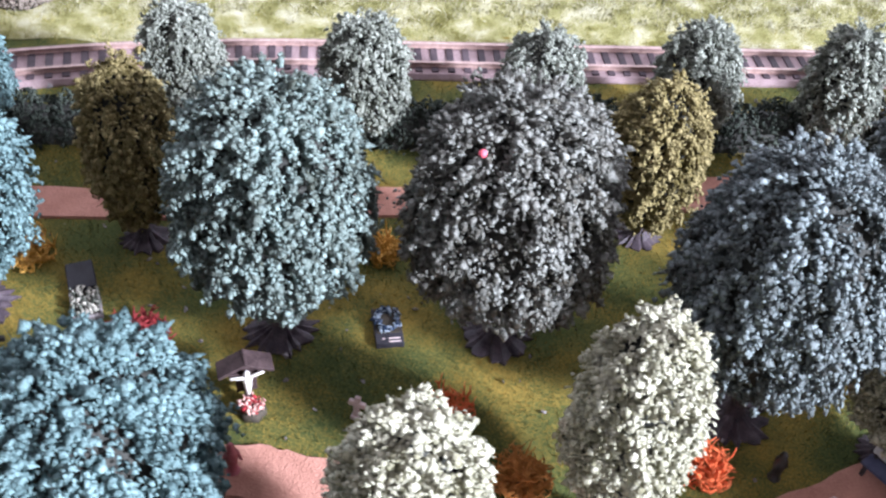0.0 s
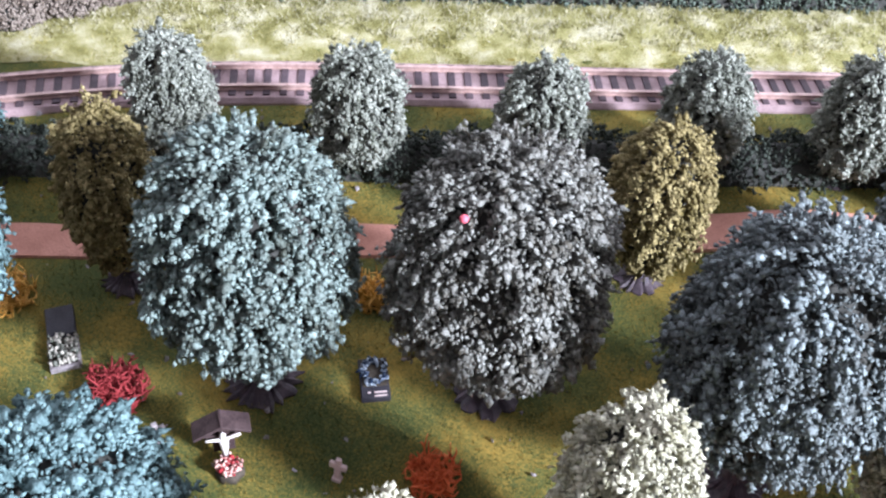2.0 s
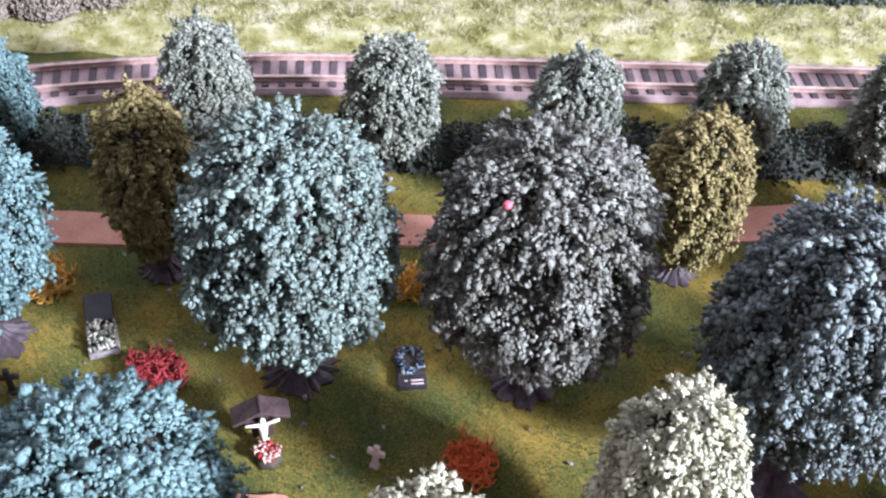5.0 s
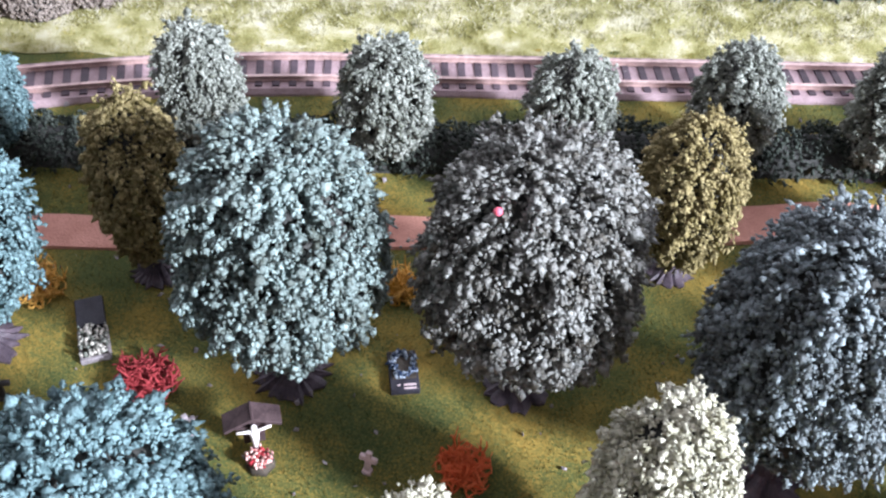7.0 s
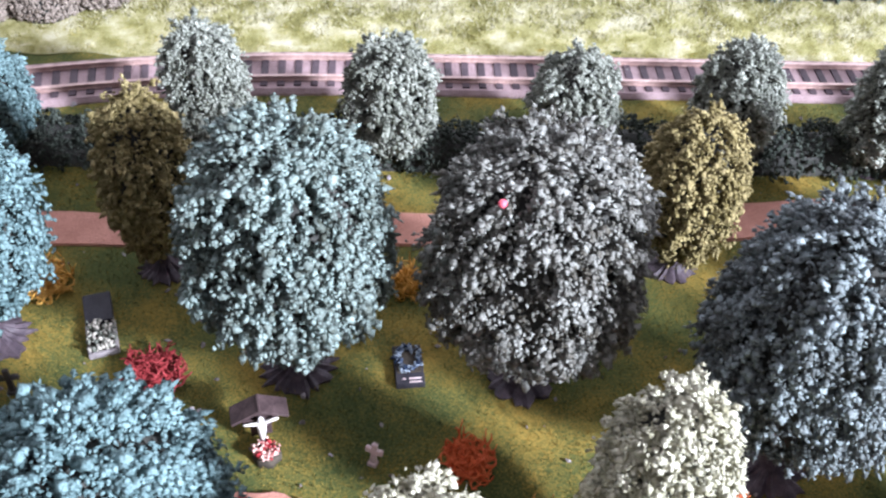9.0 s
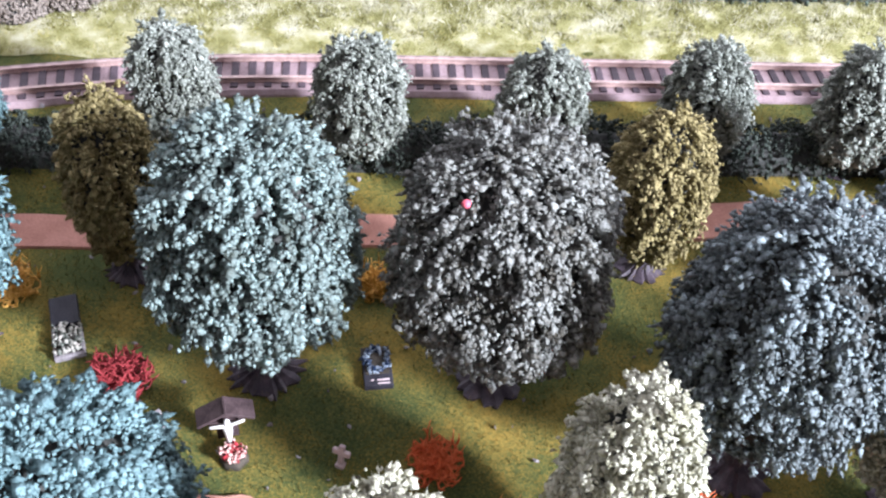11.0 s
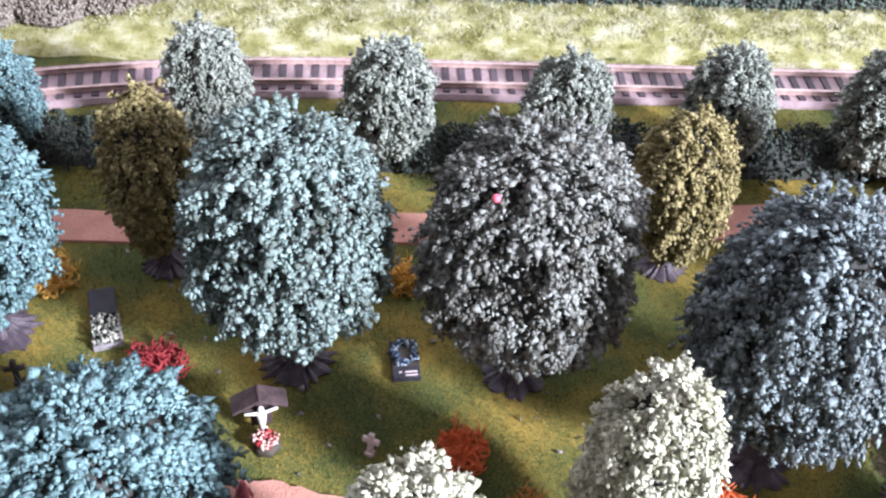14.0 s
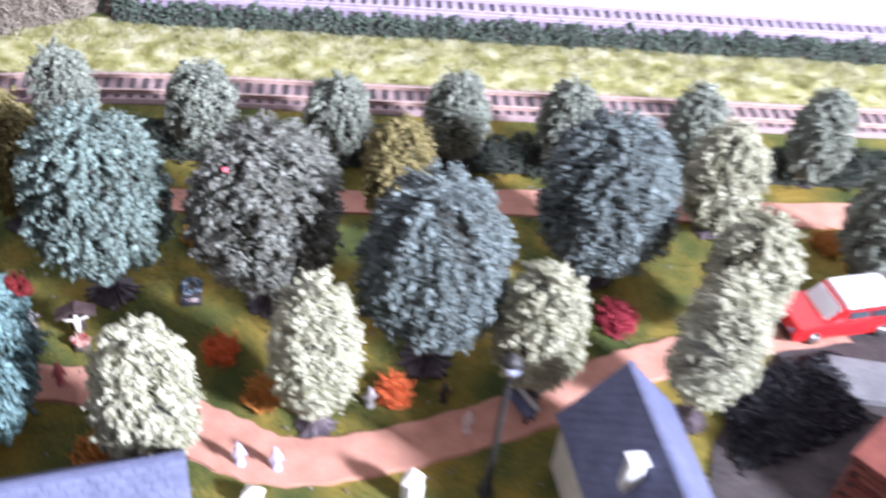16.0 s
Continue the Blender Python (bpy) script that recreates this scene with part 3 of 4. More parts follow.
meadow = new("meadow", data("meadow", mv, mf, MEADOW, True))
tagged(meadow, "pale yellow-green meadow strip behind the track", "meadow", kind="structure")


def blades(name, n, x0, x1, y0, y1, tall, wide, material, label, seed, free, clump=0.0, base=0.0, lean=0.0):
    """Many short grass fibres standing on the ground."""
    rng = np.random.default_rng(seed)
    x, y = rng.uniform(x0, x1, n), rng.uniform(y0, y1, n)
    ok = free(x, y)
    if clump:
        ok &= rng.random(n) < 0.5 + clump * np.sin(x * 0.35 + 2 * np.sin(y * 0.31)) * np.sin(y * 0.42 + np.sin(x * 0.23))
    x, y = x[ok], y[ok]
    n = len(x)
    y = y + lean * x
    z = ground_height(x, y) + base
    p = np.stack([x, y, z - 0.1], 1)
    d = rng.normal(0, 0.8, (n, 3))
    d[:, 2] = 1
    d /= np.linalg.norm(d, axis=1)[:, None]
    v, f = fibres(rng, p, d, tall * rng.uniform(0.5, 1.3, n), wide)
    f = f.reshape(-1, 4, 3)[:, :3].reshape(-1, 3)
    ob = new(name, data(name, v, f, material))
    return tagged(ob, label, "grass", kind="stuff")


def rng_edge(x):
    return 1.5 + 1.5 * np.sin(x * 0.21) + 1.2 * np.sin(x * 0.57 + 1)


def front_distance(x, y):
    """How far a place lies from the front path's centre line, less half its width."""
    best = np.full(np.shape(x), 1e9)
    for (ax, ay, aw), (bx, by, bw) in zip(FRONT[:-1], FRONT[1:]):
        t = np.clip(((x - ax) * (bx - ax) + (y - ay) * (by - ay)) / ((bx - ax) ** 2 + (by - ay) ** 2), 0, 1)
        best = np.minimum(best, np.hypot(x - ax - t * (bx - ax), y - ay - t * (by - ay)) - (aw + t * (bw - aw)) / 2)
    return best


def lawn_free(x, y):
    lo, hi = back_path_edges(x)
    return ((y < lo + 0.3) | (y > hi - 0.3)) & (y < 80.6 + LEAN * (x + 32) - np.where(x > -32, 0, (x + 32) ** 2 / 660)) & (front_distance(x, y) > -0.3) & ~((x > 100) & (y < 12) & (y > -70) & (x + y * 0.6 > 92))


blades("lawn_grass", 130000, -110, 175, -75, 84, 1.1, 0.06, TURF_FIBRE, "short olive and ochre flock grass on the lawn", 81, lawn_free)
blades("meadow_grass", 34000, -140, 330, 94.3, 108, 1.3, 0.12, MEADOW_NEAR_FIBRE, "short yellow-green meadow grass beside the track", 82, lambda x, y: y < 108 - rng_edge(x), 0.45, lean=LEAN)
blades("meadow_grass", 46000, -140, 330, 103, 122.5, 2.0, 0.14, MEADOW_FIBRE, "ragged pale whitish meadow grass below the far hedge", 84, lambda x, y: y > 103 + rng_edge(x), 0.45, lean=LEAN)
PEBBLE = np.random.default_rng(83)
px, py = PEBBLE.uniform(-100, 120, 420), PEBBLE.uniform(-60, 82, 420)
ok = lawn_free(px, py)
pc = np.stack([px[ok], py[ok], ground_height(px[ok], py[ok]) + 0.35], 1)
pv, pf = flakes(PEBBLE, pc, PEBBLE.uniform(0.18, 0.62, len(pc)))
tagged(new("fallen_flock", data("fallen_flock", pv, pf, STONE)), "fallen grey flock crumbs scattered over the lawn", "crumbs", kind="stuff")


# ---- lichen bushes ----
def tube(points, radii, v, f, sides=4):
    """Adds a tapering tube along points to v and f."""
    base = len(v)
    for i, (p, r) in enumerate(zip(points, radii)):
        d = points[min(i + 1, len(points) - 1)] - points[max(i - 1, 0)]
        d = d / (np.linalg.norm(d) + 1e-9)
        s = np.cross(d, (0.3, 0.5, 0.81))
        s /= np.linalg.norm(s) + 1e-9
        t = np.cross(d, s)
        for k in range(sides):
            a = 2 * math.pi * k / sides
            v.append(p + r * (math.cos(a) * s + math.sin(a) * t))
    for i in range(len(points) - 1):
        for k in range(sides):
            a, b = base + i * sides + k, base + i * sides + (k + 1) % sides
            f.append((a, b, b + sides, a + sides))
    f.append(tuple(base + k for k in range(sides))[::-1])
    f.append(tuple(base + (len(points) - 1) * sides + k for k in range(sides)))


def lichen_bush(x, y, r, h, material, label, seed, strands=120, thick=0.22):
    """A coral-like bush of crooked, forking strands."""
    rng = np.random.default_rng(seed)
    v, f = [], []
    for _ in range(strands):
        a = rng.uniform(0, 6.283)
        p = np.array([rng.normal(0, r * 0.3), rng.normal(0, r * 0.3), -0.2])
        d = np.array([math.cos(a) * 0.75, math.sin(a) * 0.75, rng.uniform(0.25, 1.2)])
        pts = [p]
        for k in range(5):
            d = d + rng.normal(0, 0.85, 3)
            d /= np.linalg.norm(d)
            q = pts[-1] + d * [r * 0.32, r * 0.32, h * 0.27]
            q[2] = min(max(q[2], 0.2), h * (1.15 if k == 4 else 1.0))
            s = math.hypot(q[0], q[1])
            if s > r * 1.1:
                q[:2] *= r * 1.1 / s
            pts.append(q)
        tube(pts, [thick, thick, thick * 0.9, thick * 0.85, thick * 0.7, thick * 0.4], v, f)
        fork = [pts[3], pts[3] + rng.normal(0, 1, 3) * [r * 0.2, r * 0.2, h * 0.15] + [0, 0, h * 0.15]]
        tube(fork, [thick * 0.7, thick * 0.3], v, f)
    top = thing("bush", x, y, 0.1, 0, label, "bush", "lichen bushes")
    part("branches_tangle", data("branches_tangle", v, f, material, True), top)
    return top


lichen_bush(-7.6, -14.6, 3.9, 5.4, CORAL_ORANGE, "orange-red lichen bush on the open lawn", 91)
lichen_bush(-18.1, 22.5, 3.6, 5.0, CORAL_AMBER, "amber-yellow lichen bush between two large trees", 92)
lichen_bush(-57.5, 0.5, 4.6, 4.4, CORAL_RED, "crimson lichen bush beside the dark grave slab", 93, 150, 0.26)
lichen_bush(-80.6, 20.5, 4.6, 4.8, CORAL_AMBER, "amber-yellow lichen bush beside a teal tree", 94)
lichen_bush(2.8, -26.5, 4.2, 5.2, CORAL_RUST, "rusty orange lichen bush beside a pale tree", 95)
lichen_bush(31.2, -24.0, 4.0, 5.0, CORAL_ORANGE, "bright orange-red lichen bush beside the path", 96)
lichen_bush(-27.0, -43.0, 5.0, 5.5, CORAL_RUST, "ochre-brown lichen bush beside a pale tree", 97)
lichen_bush(83.3, 0.5, 4.8, 5.0, CORAL_WINE, "wine-red lichen bush beside the path", 98, 150, 0.26)
lichen_bush(146.7, 32.5, 4.4, 5.0, CORAL_RUST, "rusty lichen bush beside the back path", 99)


# ---- graveyard ----
def clumps(name, material, parent, w, d, z, n, size, seed, label, high=0.7):
    rng = np.random.default_rng(seed)
    c = np.stack([rng.uniform(-w / 2, w / 2, n), rng.uniform(-d / 2, d / 2, n), z + rng.uniform(0, high, n)], 1)
    v, f = flakes(rng, c, size * rng.uniform(0.6, 1.3, n))
    return part(name, data(name, v, f, material, True), parent, label)


g = thing("grave", -68.8, 11.6, 0, 19, "dark slate grave slab with grey-white flowers on the lawn", "grave", "graves")
part("slab", from_bm("slab", box_bm(4.6, 6.6, 1.5, 0.15, -0.3, 0, 3.3), SLATE), g, "dark slate slab")
for cx, cy, w, d in ((0, -6.6, 4.8, 0.6), (-2.2, -3.4, 0.5, 6.6), (2.2, -3.4, 0.5, 6.6)):
    part("kerb_stone", from_bm("kerb_stone", box_bm(w, d, 1.1, 0.1, -0.3, cx, cy), STONE), g)
bed = part("flower_bed", from_bm("flower_bed", box_bm(4.0, 6.2, 0.8, 0.1, -0.3, 0, -3.3), SOIL), g)
clumps("bouquet", FLOWER_GREY, g, 4.6, 6.4, 0.9, 170, 0.42, 101, "grey-white bouquet", 0.9).location = (0, -3.3 * MM, 0)

g = thing("grave", -17.0, 4.1, 0, 7, "small stone grave with a wreath of blue-white flowers", "grave", "graves")
part("plinth", from_bm("plinth", box_bm(4.7, 8.2, 1.2, 0.15, -0.3), SLATE), g, "dark purple-grey stone plinth")
part("soil", from_bm("soil", box_bm(3.9, 5.6, 0.5, 0.1, 0.6, 0, 1.0), SOIL), g)
rng = np.random.default_rng(102)
ring = np.array([(1.6 * math.cos(a) + rng.normal(0, 0.3), 1.0 + 2.4 * math.sin(a) + rng.normal(0, 0.3), 1.2 + rng.uniform(0, 0.5)) for a in np.linspace(0, 6.2, 100)])
v, f = flakes(rng, ring, rng.uniform(0.25, 0.5, 100))
part("flower_wreath", data("flower_wreath", v, f, FLOWER_BLUE, True), g, "blue-white flower wreath")
for cx, w in ((-1.0, 0.5), (0.8, 2.0)):
    part("inscription_bar", from_bm("inscription_bar", box_bm(w, 0.3, 0.15, 0.03, 0.86, cx, -3.0), PINK_STONE), g)
part("inscription_bar", from_bm("inscription_bar", box_bm(2.0, 0.25, 0.15, 0.03, 0.86, 0.8, -3.7), PINK_STONE), g)


def cross(x, y, turn, tilt, h, w, material, label, thick=0.75):
    top = thing("grave_cross", x, y, 0, turn, label, "grave cross", "grave crosses")
    m = pose(0, 0, 0, tilt, 0, 0)
    part("foot", from_bm("foot", box_bm(w * 0.5, 1.2, 0.8, 0.15, -0.3), material), top)
    part("upright", from_bm("upright", box_bm(thick * 1.2, thick, h, 0.12, 0.4), material), top, m=m)
    part("crossbar", from_bm("crossbar", box_bm(w, thick * 0.95, thick * 1.2, 0.12, h * 0.62), material), top, m=m)
    return top


cross(-21.9, -14.5, -24, -10, 3.7, 2.8, PINK_STONE, "small pale pink stone cross leaning on the lawn", 0.75)
cross(-49.4, -8.8, 35, 0, 4.6, 3.0, STONE, "small grey stone cross beside a teal tree")
cross(-79.0, -2.6, 10, 0, 5.0, 3.4, BRONZE, "small dark metal cross beside a teal tree")

# roofed wayside crucifix
s = thing("wayside_crucifix", -38.6, -11.8, 0, 14, "roofed dark wooden wayside crucifix with red flowers at its foot", "wayside shrine")
v, f = lathe([(2.2, -0.4), (2.1, 0.6), (1.7, 1.2)], 14, lambda i, k: 1 + 0.06 * math.sin(3 * k))
part("flower_bed", data("flower_bed", v, f, SOIL, True), s, "dark round flower bed", pose(0.3 * MM, -1.9 * MM, 0))
part("upright", from_bm("upright", box_bm(1.0, 0.9, 9.0, 0.1, -0.3), BOARD), s)
part("crossbar", from_bm("crossbar", box_bm(5.2, 0.8, 0.8, 0.1, 6.6), BOARD), s)
part("back_board", from_bm("back_board", box_bm(3.2, 0.4, 6.6, 0.08, 2.2, 0, 0.75), BOARD), s)
for side in (-1, 1):
    part("roof_board", from_bm("roof_board", box_bm(4.9, 3.4, 0.5, 0.1, -0.25), BOARD), s, m=pose(side * 1.95 * MM, 0.7 * MM, 8.7 * MM, 0, side * 26, 0))
rng = np.random.default_rng(103)
c = np.array([(0.3 + 1.9 * q * math.cos(a), -1.9 + 1.9 * q * math.sin(a), 1.3 + 0.9 * w) for q, a, w in zip(rng.random(110) ** 0.5, rng.uniform(0, 6.28, 110), rng.random(110))])
v, f = flakes(rng, c, rng.uniform(0.22, 0.5, 110))
part("posy", data("posy", v, f, FLOWER_RED, True), s, "red and white posy")


def statue_mesh(name, rings, arms, material, segments=10):
    """A plain turned shape, with slanting bars where it has arms."""
    v, f = lathe(rings, segments)
    v, f = [np.array(p) for p in v], list(f)
    for a, b, r0, r1 in arms:
        tube([np.array(a), (np.array(a) + np.array(b)) / 2, np.array(b)], [r0, (r0 + r1) / 2, r1], v, f, 6)
    return data(name, v, f, material, True)


figure = new("statue", statue_mesh("statue", [(0.25, 3.2), (0.4, 3.9), (0.62, 5.2), (0.7, 6.2), (0.8, 7.1), (0.35, 7.6), (0.5, 8.0), (0.15, 8.6)],
                                   [((0, 0, 7.0), (-2.5, -0.3, 7.7), 0.3, 0.2), ((0, 0, 7.0), (2.5, -0.3, 8.1), 0.3, 0.2)], IVORY))
figure.matrix_basis = pose(-38.3 * MM, -12.75 * MM, 0.0 * MM, 0, 0, 14)
tagged(figure, "ivory white carved statue fixed on the wayside crucifix", "statue")

FIGURE = [(1.0, -0.2), (1.05, 0.2), (0.8, 0.3), (0.75, 2.2), (0.95, 3.4), (1.0, 4.6), (0.5, 5.3), (0.62, 5.9), (0.4, 6.5), (0.1, 6.7)]
for x, y, h, material, label in ((-39.5, -24.8, 1.0, ROSE, "small rose-red painted figurine standing on the front path"),
                                 (0.1, -43.5, 1.0, LILAC, "small lilac-white painted figurine standing on the front path"),
                                 (7.5, -44.3, 1.0, LILAC, "small pinkish white painted figurine standing on the front path"),
                                 (46.3, -33.4, 0.95, PINK_STONE, "small pale rose figurine standing on the front path"),
                                 (25.6, -27.2, 0.9, STONE, "small grey stone statue beside an orange bush"),
                                 (41.6, -25.4, 0.95, BRONZE, "small blackened statue standing on the lawn")):
    ob = new("figurine", statue_mesh("figurine", [(r, z * h) for r, z in FIGURE], [((-0.8, 0, 4.5 * h), (-1.3, -0.3, 2.6 * h), 0.32, 0.22), ((0.8, 0, 4.5 * h), (1.3, -0.3, 2.6 * h), 0.32, 0.22)], material))
    ob.matrix_basis = pose(x * MM, y * MM, 0.4 * MM if y < -31 or x < -30 else 0, 0, 0, 20)
    tagged(ob, label, "figurine", "figurines")

bm = bmesh.new()
bmesh.ops.create_icosphere(bm, subdivisions=2, radius=0.62)
bead = new("berry", from_bm("berry", bm, BEAD, True))
bead.matrix_basis = pose(-5.6 * MM, -5.6 * MM, 45.0 * MM)
tagged(bead, "pink berry bead caught in the tree's leaves", "bead")

# ---- lamp post ----
l = thing("lamp_post", 49.6, -48.0, 0, 0, "tall dark lamp post with a pale opal head", "lamp post")
v, f = lathe([(1.7, -0.3), (1.7, 0.8), (1.1, 1.4), (0.95, 8), (0.75, 9), (0.62, 36), (0.9, 36.4)], 12)
part("post", data("post", v, f, POST_BLACK, True), l)
v, f = lathe([(0.8, 36.4), (1.5, 37.2), (1.7, 38.6), (1.3, 39.6)], 12)
part("lamp_head", data("lamp_head", v, f, OPAL, True), l, "pale opal lamp glass")
v, f = lathe([(2.0, 39.4), (1.2, 40.4), (0.2, 41.2)], 12)
part("cap", data("cap", v, f, POST_BLACK, True), l)

# bench beside the path
b = thing("bench", 57.9, -27.5, 0.3, -58, "small dark blue bench with a white back rail", "bench")
part("seat", from_bm("seat", box_bm(8.5, 2.6, 0.6, 0.1, 2.4), ROOF_BLUE), b)
part("backrest", from_bm("backrest", box_bm(8.5, 0.5, 1.6, 0.1, 3.4, 0, 1.4), WHITE_TRIM), b, "white back rail")
for cx in (-3.4, 3.4):
    for cy in (-0.9, 1.2):
        part("leg", from_bm("leg", box_bm(0.6, 0.6, 2.6 if cy < 0 else 3.8, 0.08, -0.2, cx, cy), POST_BLACK), b)


# ---- houses ----
def house(x, y, turn, length, half, eave, ridge, label, chimney=None, over=1.2):
    """A gabled house; its ridge runs along its own y axis from 0 to -length."""
    h = thing("house", x, y, 0, turn, label, "house", "model houses")
    t = 1.2
    for side in (-1, 1):
        part("wall", from_bm("wall", box_bm(t, length - 2 * t, eave + 0.4, 0.05, -0.4, side * (half - t / 2), -length / 2), PLASTER), h)
    slope = math.atan2(ridge - eave, half)
    for yy in (-t / 2, -length + t / 2):
        v = [(-half, q, -0.4) for q in (yy - t / 2, yy + t / 2)] + [(half, q, -0.4) for q in (yy - t / 2, yy + t / 2)]
        v += [(half, q, eave) for q in (yy - t / 2, yy + t / 2)] + [(0, q, ridge - 0.4) for q in (yy - t / 2, yy + t / 2)] + [(-half, q, eave) for q in (yy - t / 2, yy + t / 2)]
        f = [(0, 2, 4, 6, 8), (9, 7, 5, 3, 1), (0, 1, 3, 2), (2, 3, 5, 4), (4, 5, 7, 6), (6, 7, 9, 8), (8, 9, 1, 0)]
        gable = part("gable_wall", data("gable_wall", v, f, PLASTER), h)
        for cx, z in ((-half * 0.45, eave * 0.45), (half * 0.45, eave * 0.45)):
            w = part("window", from_bm("window", box_bm(3.6, 0.5, 5.0, 0.1, z, cx, yy + (t / 2 if yy > -t else -t / 2)), WHITE_TRIM), h)
            part("pane", from_bm("pane", box_bm(2.8, 0.3, 4.2, 0.05, z + 0.4, cx, yy + (t / 2 + 0.25 if yy > -t else -t / 2 - 0.25)), WINDOW_DARK), w)
    run = math.hypot(ridge - eave, half) + over + 0.6
    for side in (-1, 1):
        m = pose(0, -length / 2 * MM, ridge * MM, 0, math.degrees(slope) * side, 0)
        roof = part("roof_slope", from_bm("roof_slope", box_bm(run, length + 2 * over, 0.7, 0.08, -0.35, side * run / 2, 0), ROOF_BLUE), h, m=m)
        rows, cols = int(run / 1.6), int((length + 2 * over) / 2.4)
        v, f = [], []
        for r in range(rows):
            for c in range(cols):
                bx, by = side * (r + 0.5) * 1.6, -(length + 2 * over) / 2 + (c + 0.5 + 0.5 * (r % 2)) * 2.4
                if by > (length + 2 * over) / 2 - 1.0:
                    continue
                k = len(v)
                v += [(bx - 0.75, by - 1.15, 0.36), (bx + 0.75, by - 1.15, 0.36), (bx + 0.75, by + 1.15, 0.36), (bx - 0.75, by + 1.15, 0.36)]
                v += [(bx - 0.72, by - 1.1, 0.44 + 0.12 * (side < 0)), (bx + 0.72, by - 1.1, 0.44 + 0.12 * (side > 0)), (bx + 0.72, by + 1.1, 0.44 + 0.12 * (side > 0)), (bx - 0.72, by + 1.1, 0.44 + 0.12 * (side < 0))]
                f += [(k + 4, k + 5, k + 6, k + 7), (k, k + 1, k + 5, k + 4), (k + 1, k + 2, k + 6, k + 5), (k + 2, k + 3, k + 7, k + 6), (k + 3, k, k + 4, k + 7)]
        tagged(part("roof_tiles", data("roof_tiles", v, f, ROOF_BLUE), roof), kind="stuff")
    part("ridge_cap", from_bm("ridge_cap", box_bm(1.4, length + 2 * over, 0.8, 0.2, ridge - 0.1, 0, -length / 2), ROOF_BLUE), h)
    if chimney:
        cx, cy, cw, top = chimney
        c = part("chimney", from_bm("chimney", box_bm(cw, cw * 0.8, top - ridge + 10, 0.2, ridge - 10, cx, cy), WHITE_TRIM), h, "white chimney")
        part("chimney_cap", from_bm("chimney_cap", box_bm(cw + 0.8, cw * 0.8 + 0.8, 0.7, 0.15, top, cx, cy), WHITE_TRIM), c)
    return h


house(74.4, -39.7, 9, 34, 11.0, 17.0, 30.0, "plastered model house with a slate-blue gable roof", (-6.0, -20.8, 2.9, 30.0))
house(-6.5, -62.5, -75, 30, 10.5, 16.0, 28.5, "second model house with a slate-blue gable roof")

# white pointed gate pillars beyond the path
for x, y, h, material, label in ((34.5, -50.5, 10, WHITE_TRIM, "white pointed pillar on the lawn beside the path"), (3.8, -52.5, 5, IVORY, "low cream pointed pillar beside the path")):
    p = thing("pillar", x, y, 0, 30, label, "pillar", "pillars")
    part("shaft", from_bm("shaft", box_bm(3.2, 3.2, h * 0.65 + 0.3, 0.2, -0.3), material), p)
    v, f = lathe([(2.6, h * 0.65), (2.5, h * 0.68), (0.15, h * 1.05)], 4)
    part("pointed_cap", data("pointed_cap", v, f, material), p)

# ---- yard ----
yard = new("yard_paving", data("yard_paving", [(100, -34, 0.35), (112, -18, 0.35), (121, -8, 0.35), (132, 14, 0.35), (230, 14, 0.35), (230, -110, 0.35), (96, -110, 0.35), (92, -60, 0.35)], [tuple(range(8))[::-1]], PAVING))
tagged(yard, "grey-brown paved yard beside the coal heap", "yard", kind="structure")
slab = thing("loading_slab", 149, -17, 0.3, -8, "pale grey concrete loading slab beside the red vehicle", "slab")
part("slab", from_bm("slab", box_bm(34, 12.5, 2.2, 0.3, -0.3), CONCRETE), slab)
rng = np.random.default_rng(111)
n = 6500
q = rng.random((n, 2))
cx = 105 + 31 * q[:, 0] + rng.normal(0, 1.0, n)
cy = -25 + 14 * (q[:, 0] - 0.35) + 20 * (q[:, 1] - 0.55) + rng.normal(0, 0.8, n)
mound = 4.0 * np.clip(1 - ((q[:, 0] - 0.5) / 0.55) ** 2, 0, 1) * np.clip(1 - ((q[:, 1] - 0.5) / 0.55) ** 2, 0, 1)
v, f = flakes(rng, np.stack([cx, cy, 0.4 + mound * rng.uniform(0.6, 1.0, n)], 1), rng.uniform(0.45, 1.0, n))
tagged(new("coal_heap", data("coal_heap", v, f, COAL)), "low heap of black coal lumps spread over the yard", "coal", kind="stuff")

# red vehicle with a white roof
car = thing("vehicle", 124.0, 1.0, 0.4, 12, "glossy red model van with a white roof in the yard", "van")
prof = [(0.4, 1.6), (0.0, 2.6), (0.3, 4.4), (1.2, 5.2), (7.6, 6.0), (28.5, 6.2), (29.5, 5.6), (29.8, 2.0), (29.0, 1.5), (1.0, 1.4)]
hw = 6.2


def extrude(name, profile, w0, w1, material, smooth=False):
    k = len(profile)
    v = [(x, -w0 if z < 5.5 else -w1, z) for x, z in profile] + [(x, w0 if z < 5.5 else w1, z) for x, z in profile]
    f = [tuple(range(k)), tuple(range(2 * k - 1, k - 1, -1))] + [(i, k + i, k + (i + 1) % k, (i + 1) % k) for i in range(k)]
    me = data(name, v, f, material, smooth)
    bm = bmesh.new()
    bm.from_mesh(me)
    bmesh.ops.recalc_face_normals(bm, faces=bm.faces)
    bmesh.ops.bevel(bm, geom=bm.edges[:], offset=0.35 * MM, segments=2, profile=0.6, affect="EDGES")
    bm.to_mesh(me)
    bm.free()
    return me


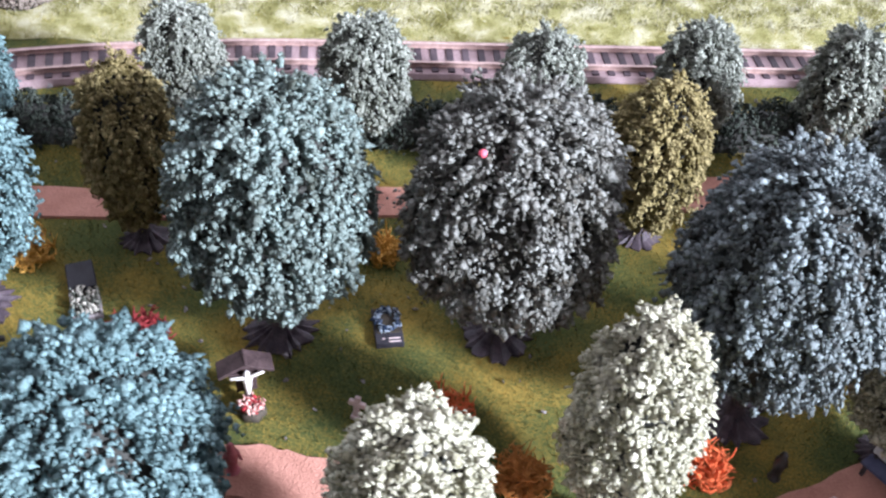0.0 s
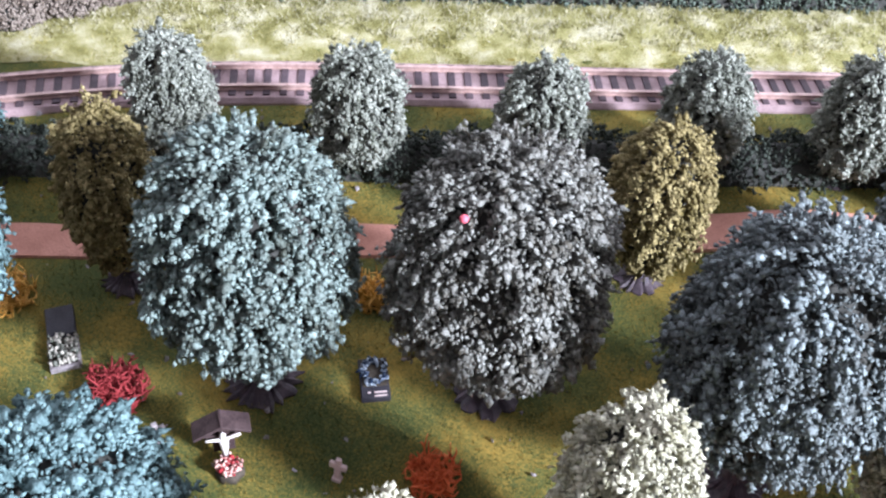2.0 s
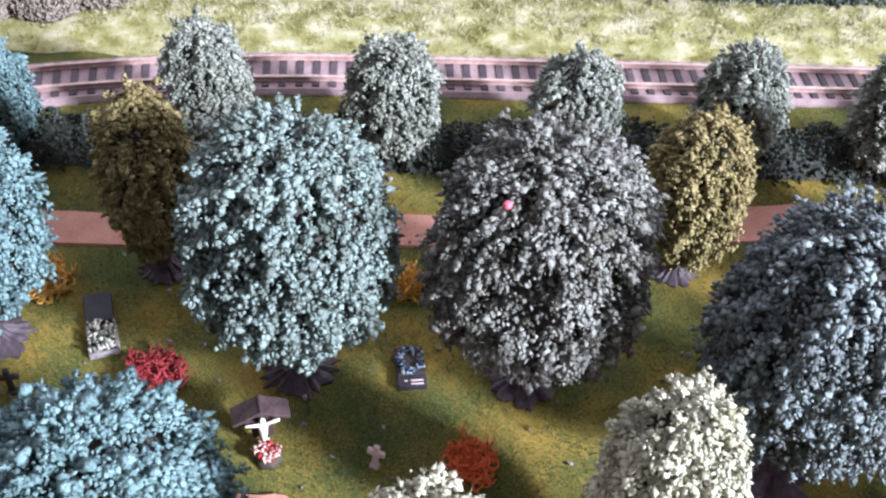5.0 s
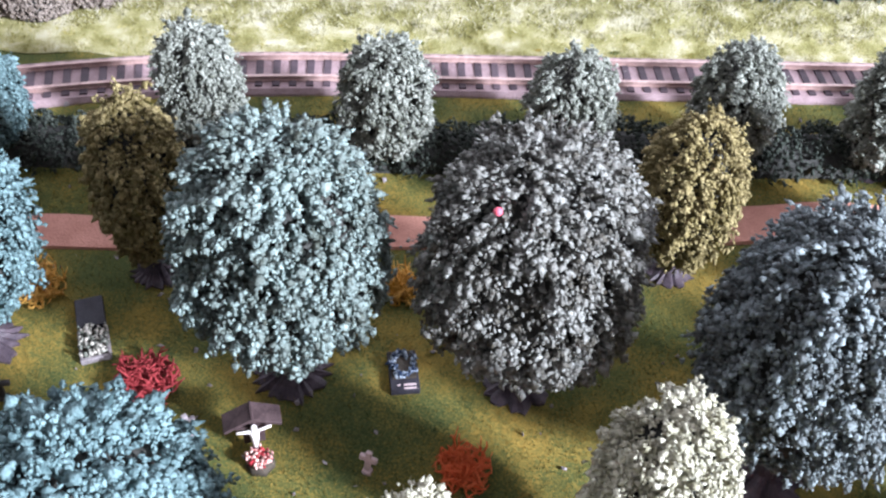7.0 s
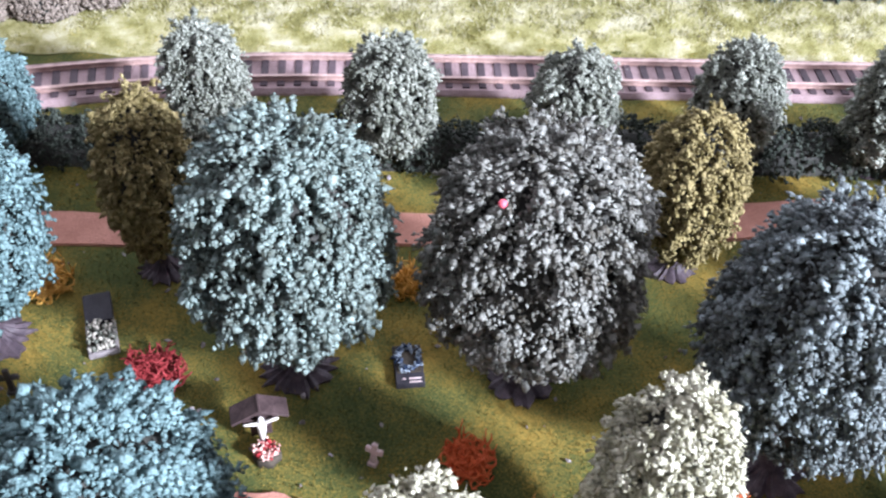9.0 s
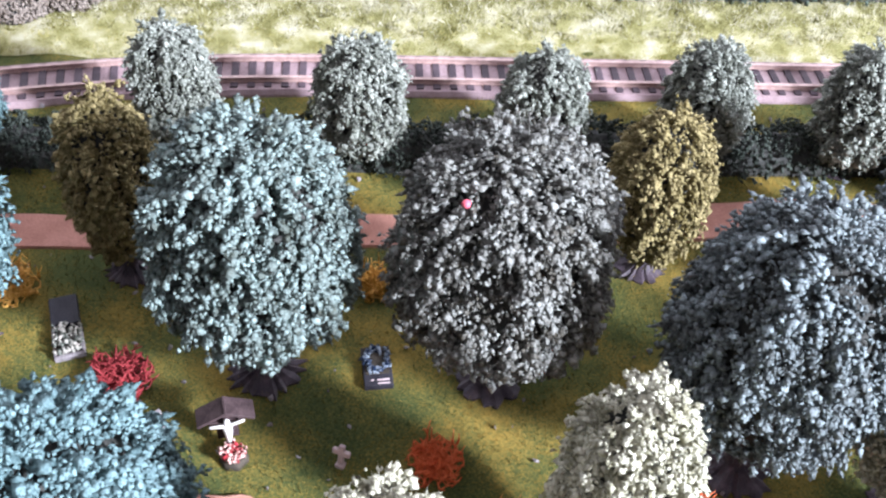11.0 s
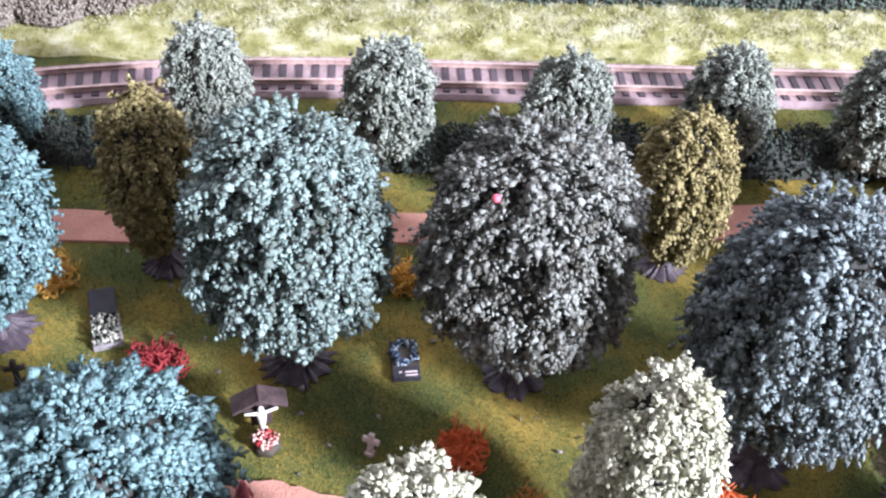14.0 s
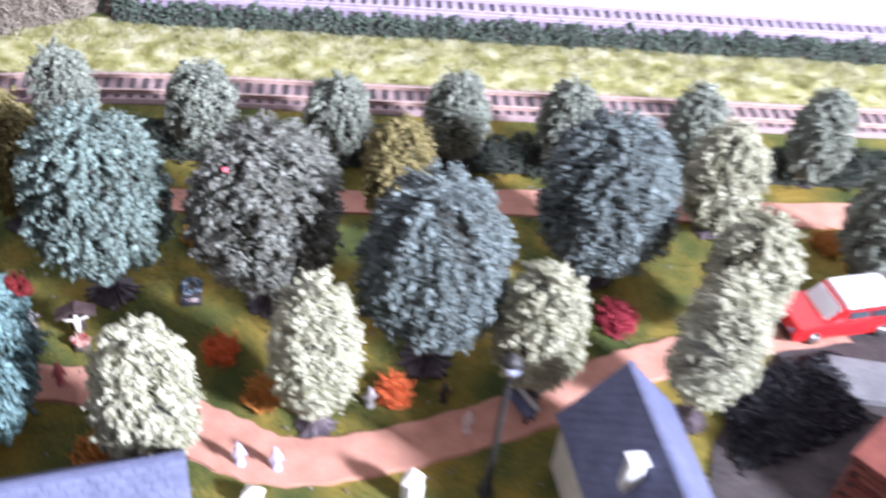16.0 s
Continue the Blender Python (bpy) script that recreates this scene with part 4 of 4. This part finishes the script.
body = part("body", extrude("body", prof, hw, hw - 0.2, CAR_RED), car)
part("cabin", extrude("cabin", [(8.2, 5.6), (12.0, 9.6), (27.5, 9.8), (28.8, 5.6)], hw - 0.3, hw - 0.9, CAR_RED), car)
part("roof", extrude("roof", [(12.6, 9.5), (13.0, 10.4), (27.0, 10.5), (27.4, 9.6)], hw - 1.0, hw - 1.1, CAR_WHITE), car, "white roof panel")
# the glass reflection is painted: opaque white roof colour instead of glazing
part("windscreen", from_bm("windscreen", box_bm(4.6, hw * 1.5, 0.3, 0.1, 0), CAR_WHITE), car, "windscreen with its pale reflection painted on", pose(9.6 * MM, 0, 7.9 * MM, 0, -46.5, 0))
for side in (-1, 1):
    for x0, x1 in ((13.5, 19.0), (20.0, 26.5)):
        part("side_window", from_bm("side_window", box_bm(x1 - x0, 0.3, 2.4, 0.08, 6.6, (x0 + x1) / 2, side * (hw - 0.55)), WINDOW_DARK), car)
    part("headlight", from_bm("headlight", box_bm(0.4, 1.6, 1.0, 0.12, 3.2, 0.15, side * 4.2), OPAL), car)
part("bumper", from_bm("bumper", box_bm(0.8, hw * 1.9, 1.0, 0.15, 1.4, -0.1, 0), TYRE), car)
for x in (5.6, 24.0):
    for side in (-1, 1):
        v, f = lathe([(1.2, -0.8), (2.0, -0.7), (2.0, 0.7), (1.2, 0.8)], 18)
        w = part("wheel", data("wheel", v, f, TYRE, True), car, m=pose(x * MM, side * (hw - 0.5) * MM, 2.0 * MM, 90, 0, 0))
        v, f = lathe([(1.15, -0.85), (1.1, 0.0), (1.15, 0.85)], 14)
        part("rim", data("rim", v, f, RIM, True), w)

# brick building at the yard's edge: stretcher courses on a core
bk = thing("brick_building", 140, -46, 0.3, 42, "weathered red brick shed at the edge of the yard", "shed")
part("core", from_bm("core", box_bm(29.4, 21.4, 15, 0.1, -0.3), PAVING), bk)
brick = from_bm("brick", box_bm(3.7, 0.9, 1.5, 0.1), BRICK_RED)
for row in range(9):
    for side in (-1, 1):
        for c in range(8):
            xx = -14.0 + 4.0 * (c + 0.5 * (row % 2))
            if xx < 14.0:
                part("brick", brick, bk, m=pose(xx * MM, side * 10.9 * MM, row * 1.7 * MM))
        for c in range(5):
            yy = -9.0 + 4.0 * (c + 0.5 * (row % 2))
            if yy < 10.0:
                part("brick", brick, bk, m=pose(side * 14.9 * MM, yy * MM, row * 1.7 * MM, 0, 0, 90))
part("roof", from_bm("roof", box_bm(32, 24, 1.4, 0.2, 14.8), BRICK_RED), bk, "flat red-brown roof")
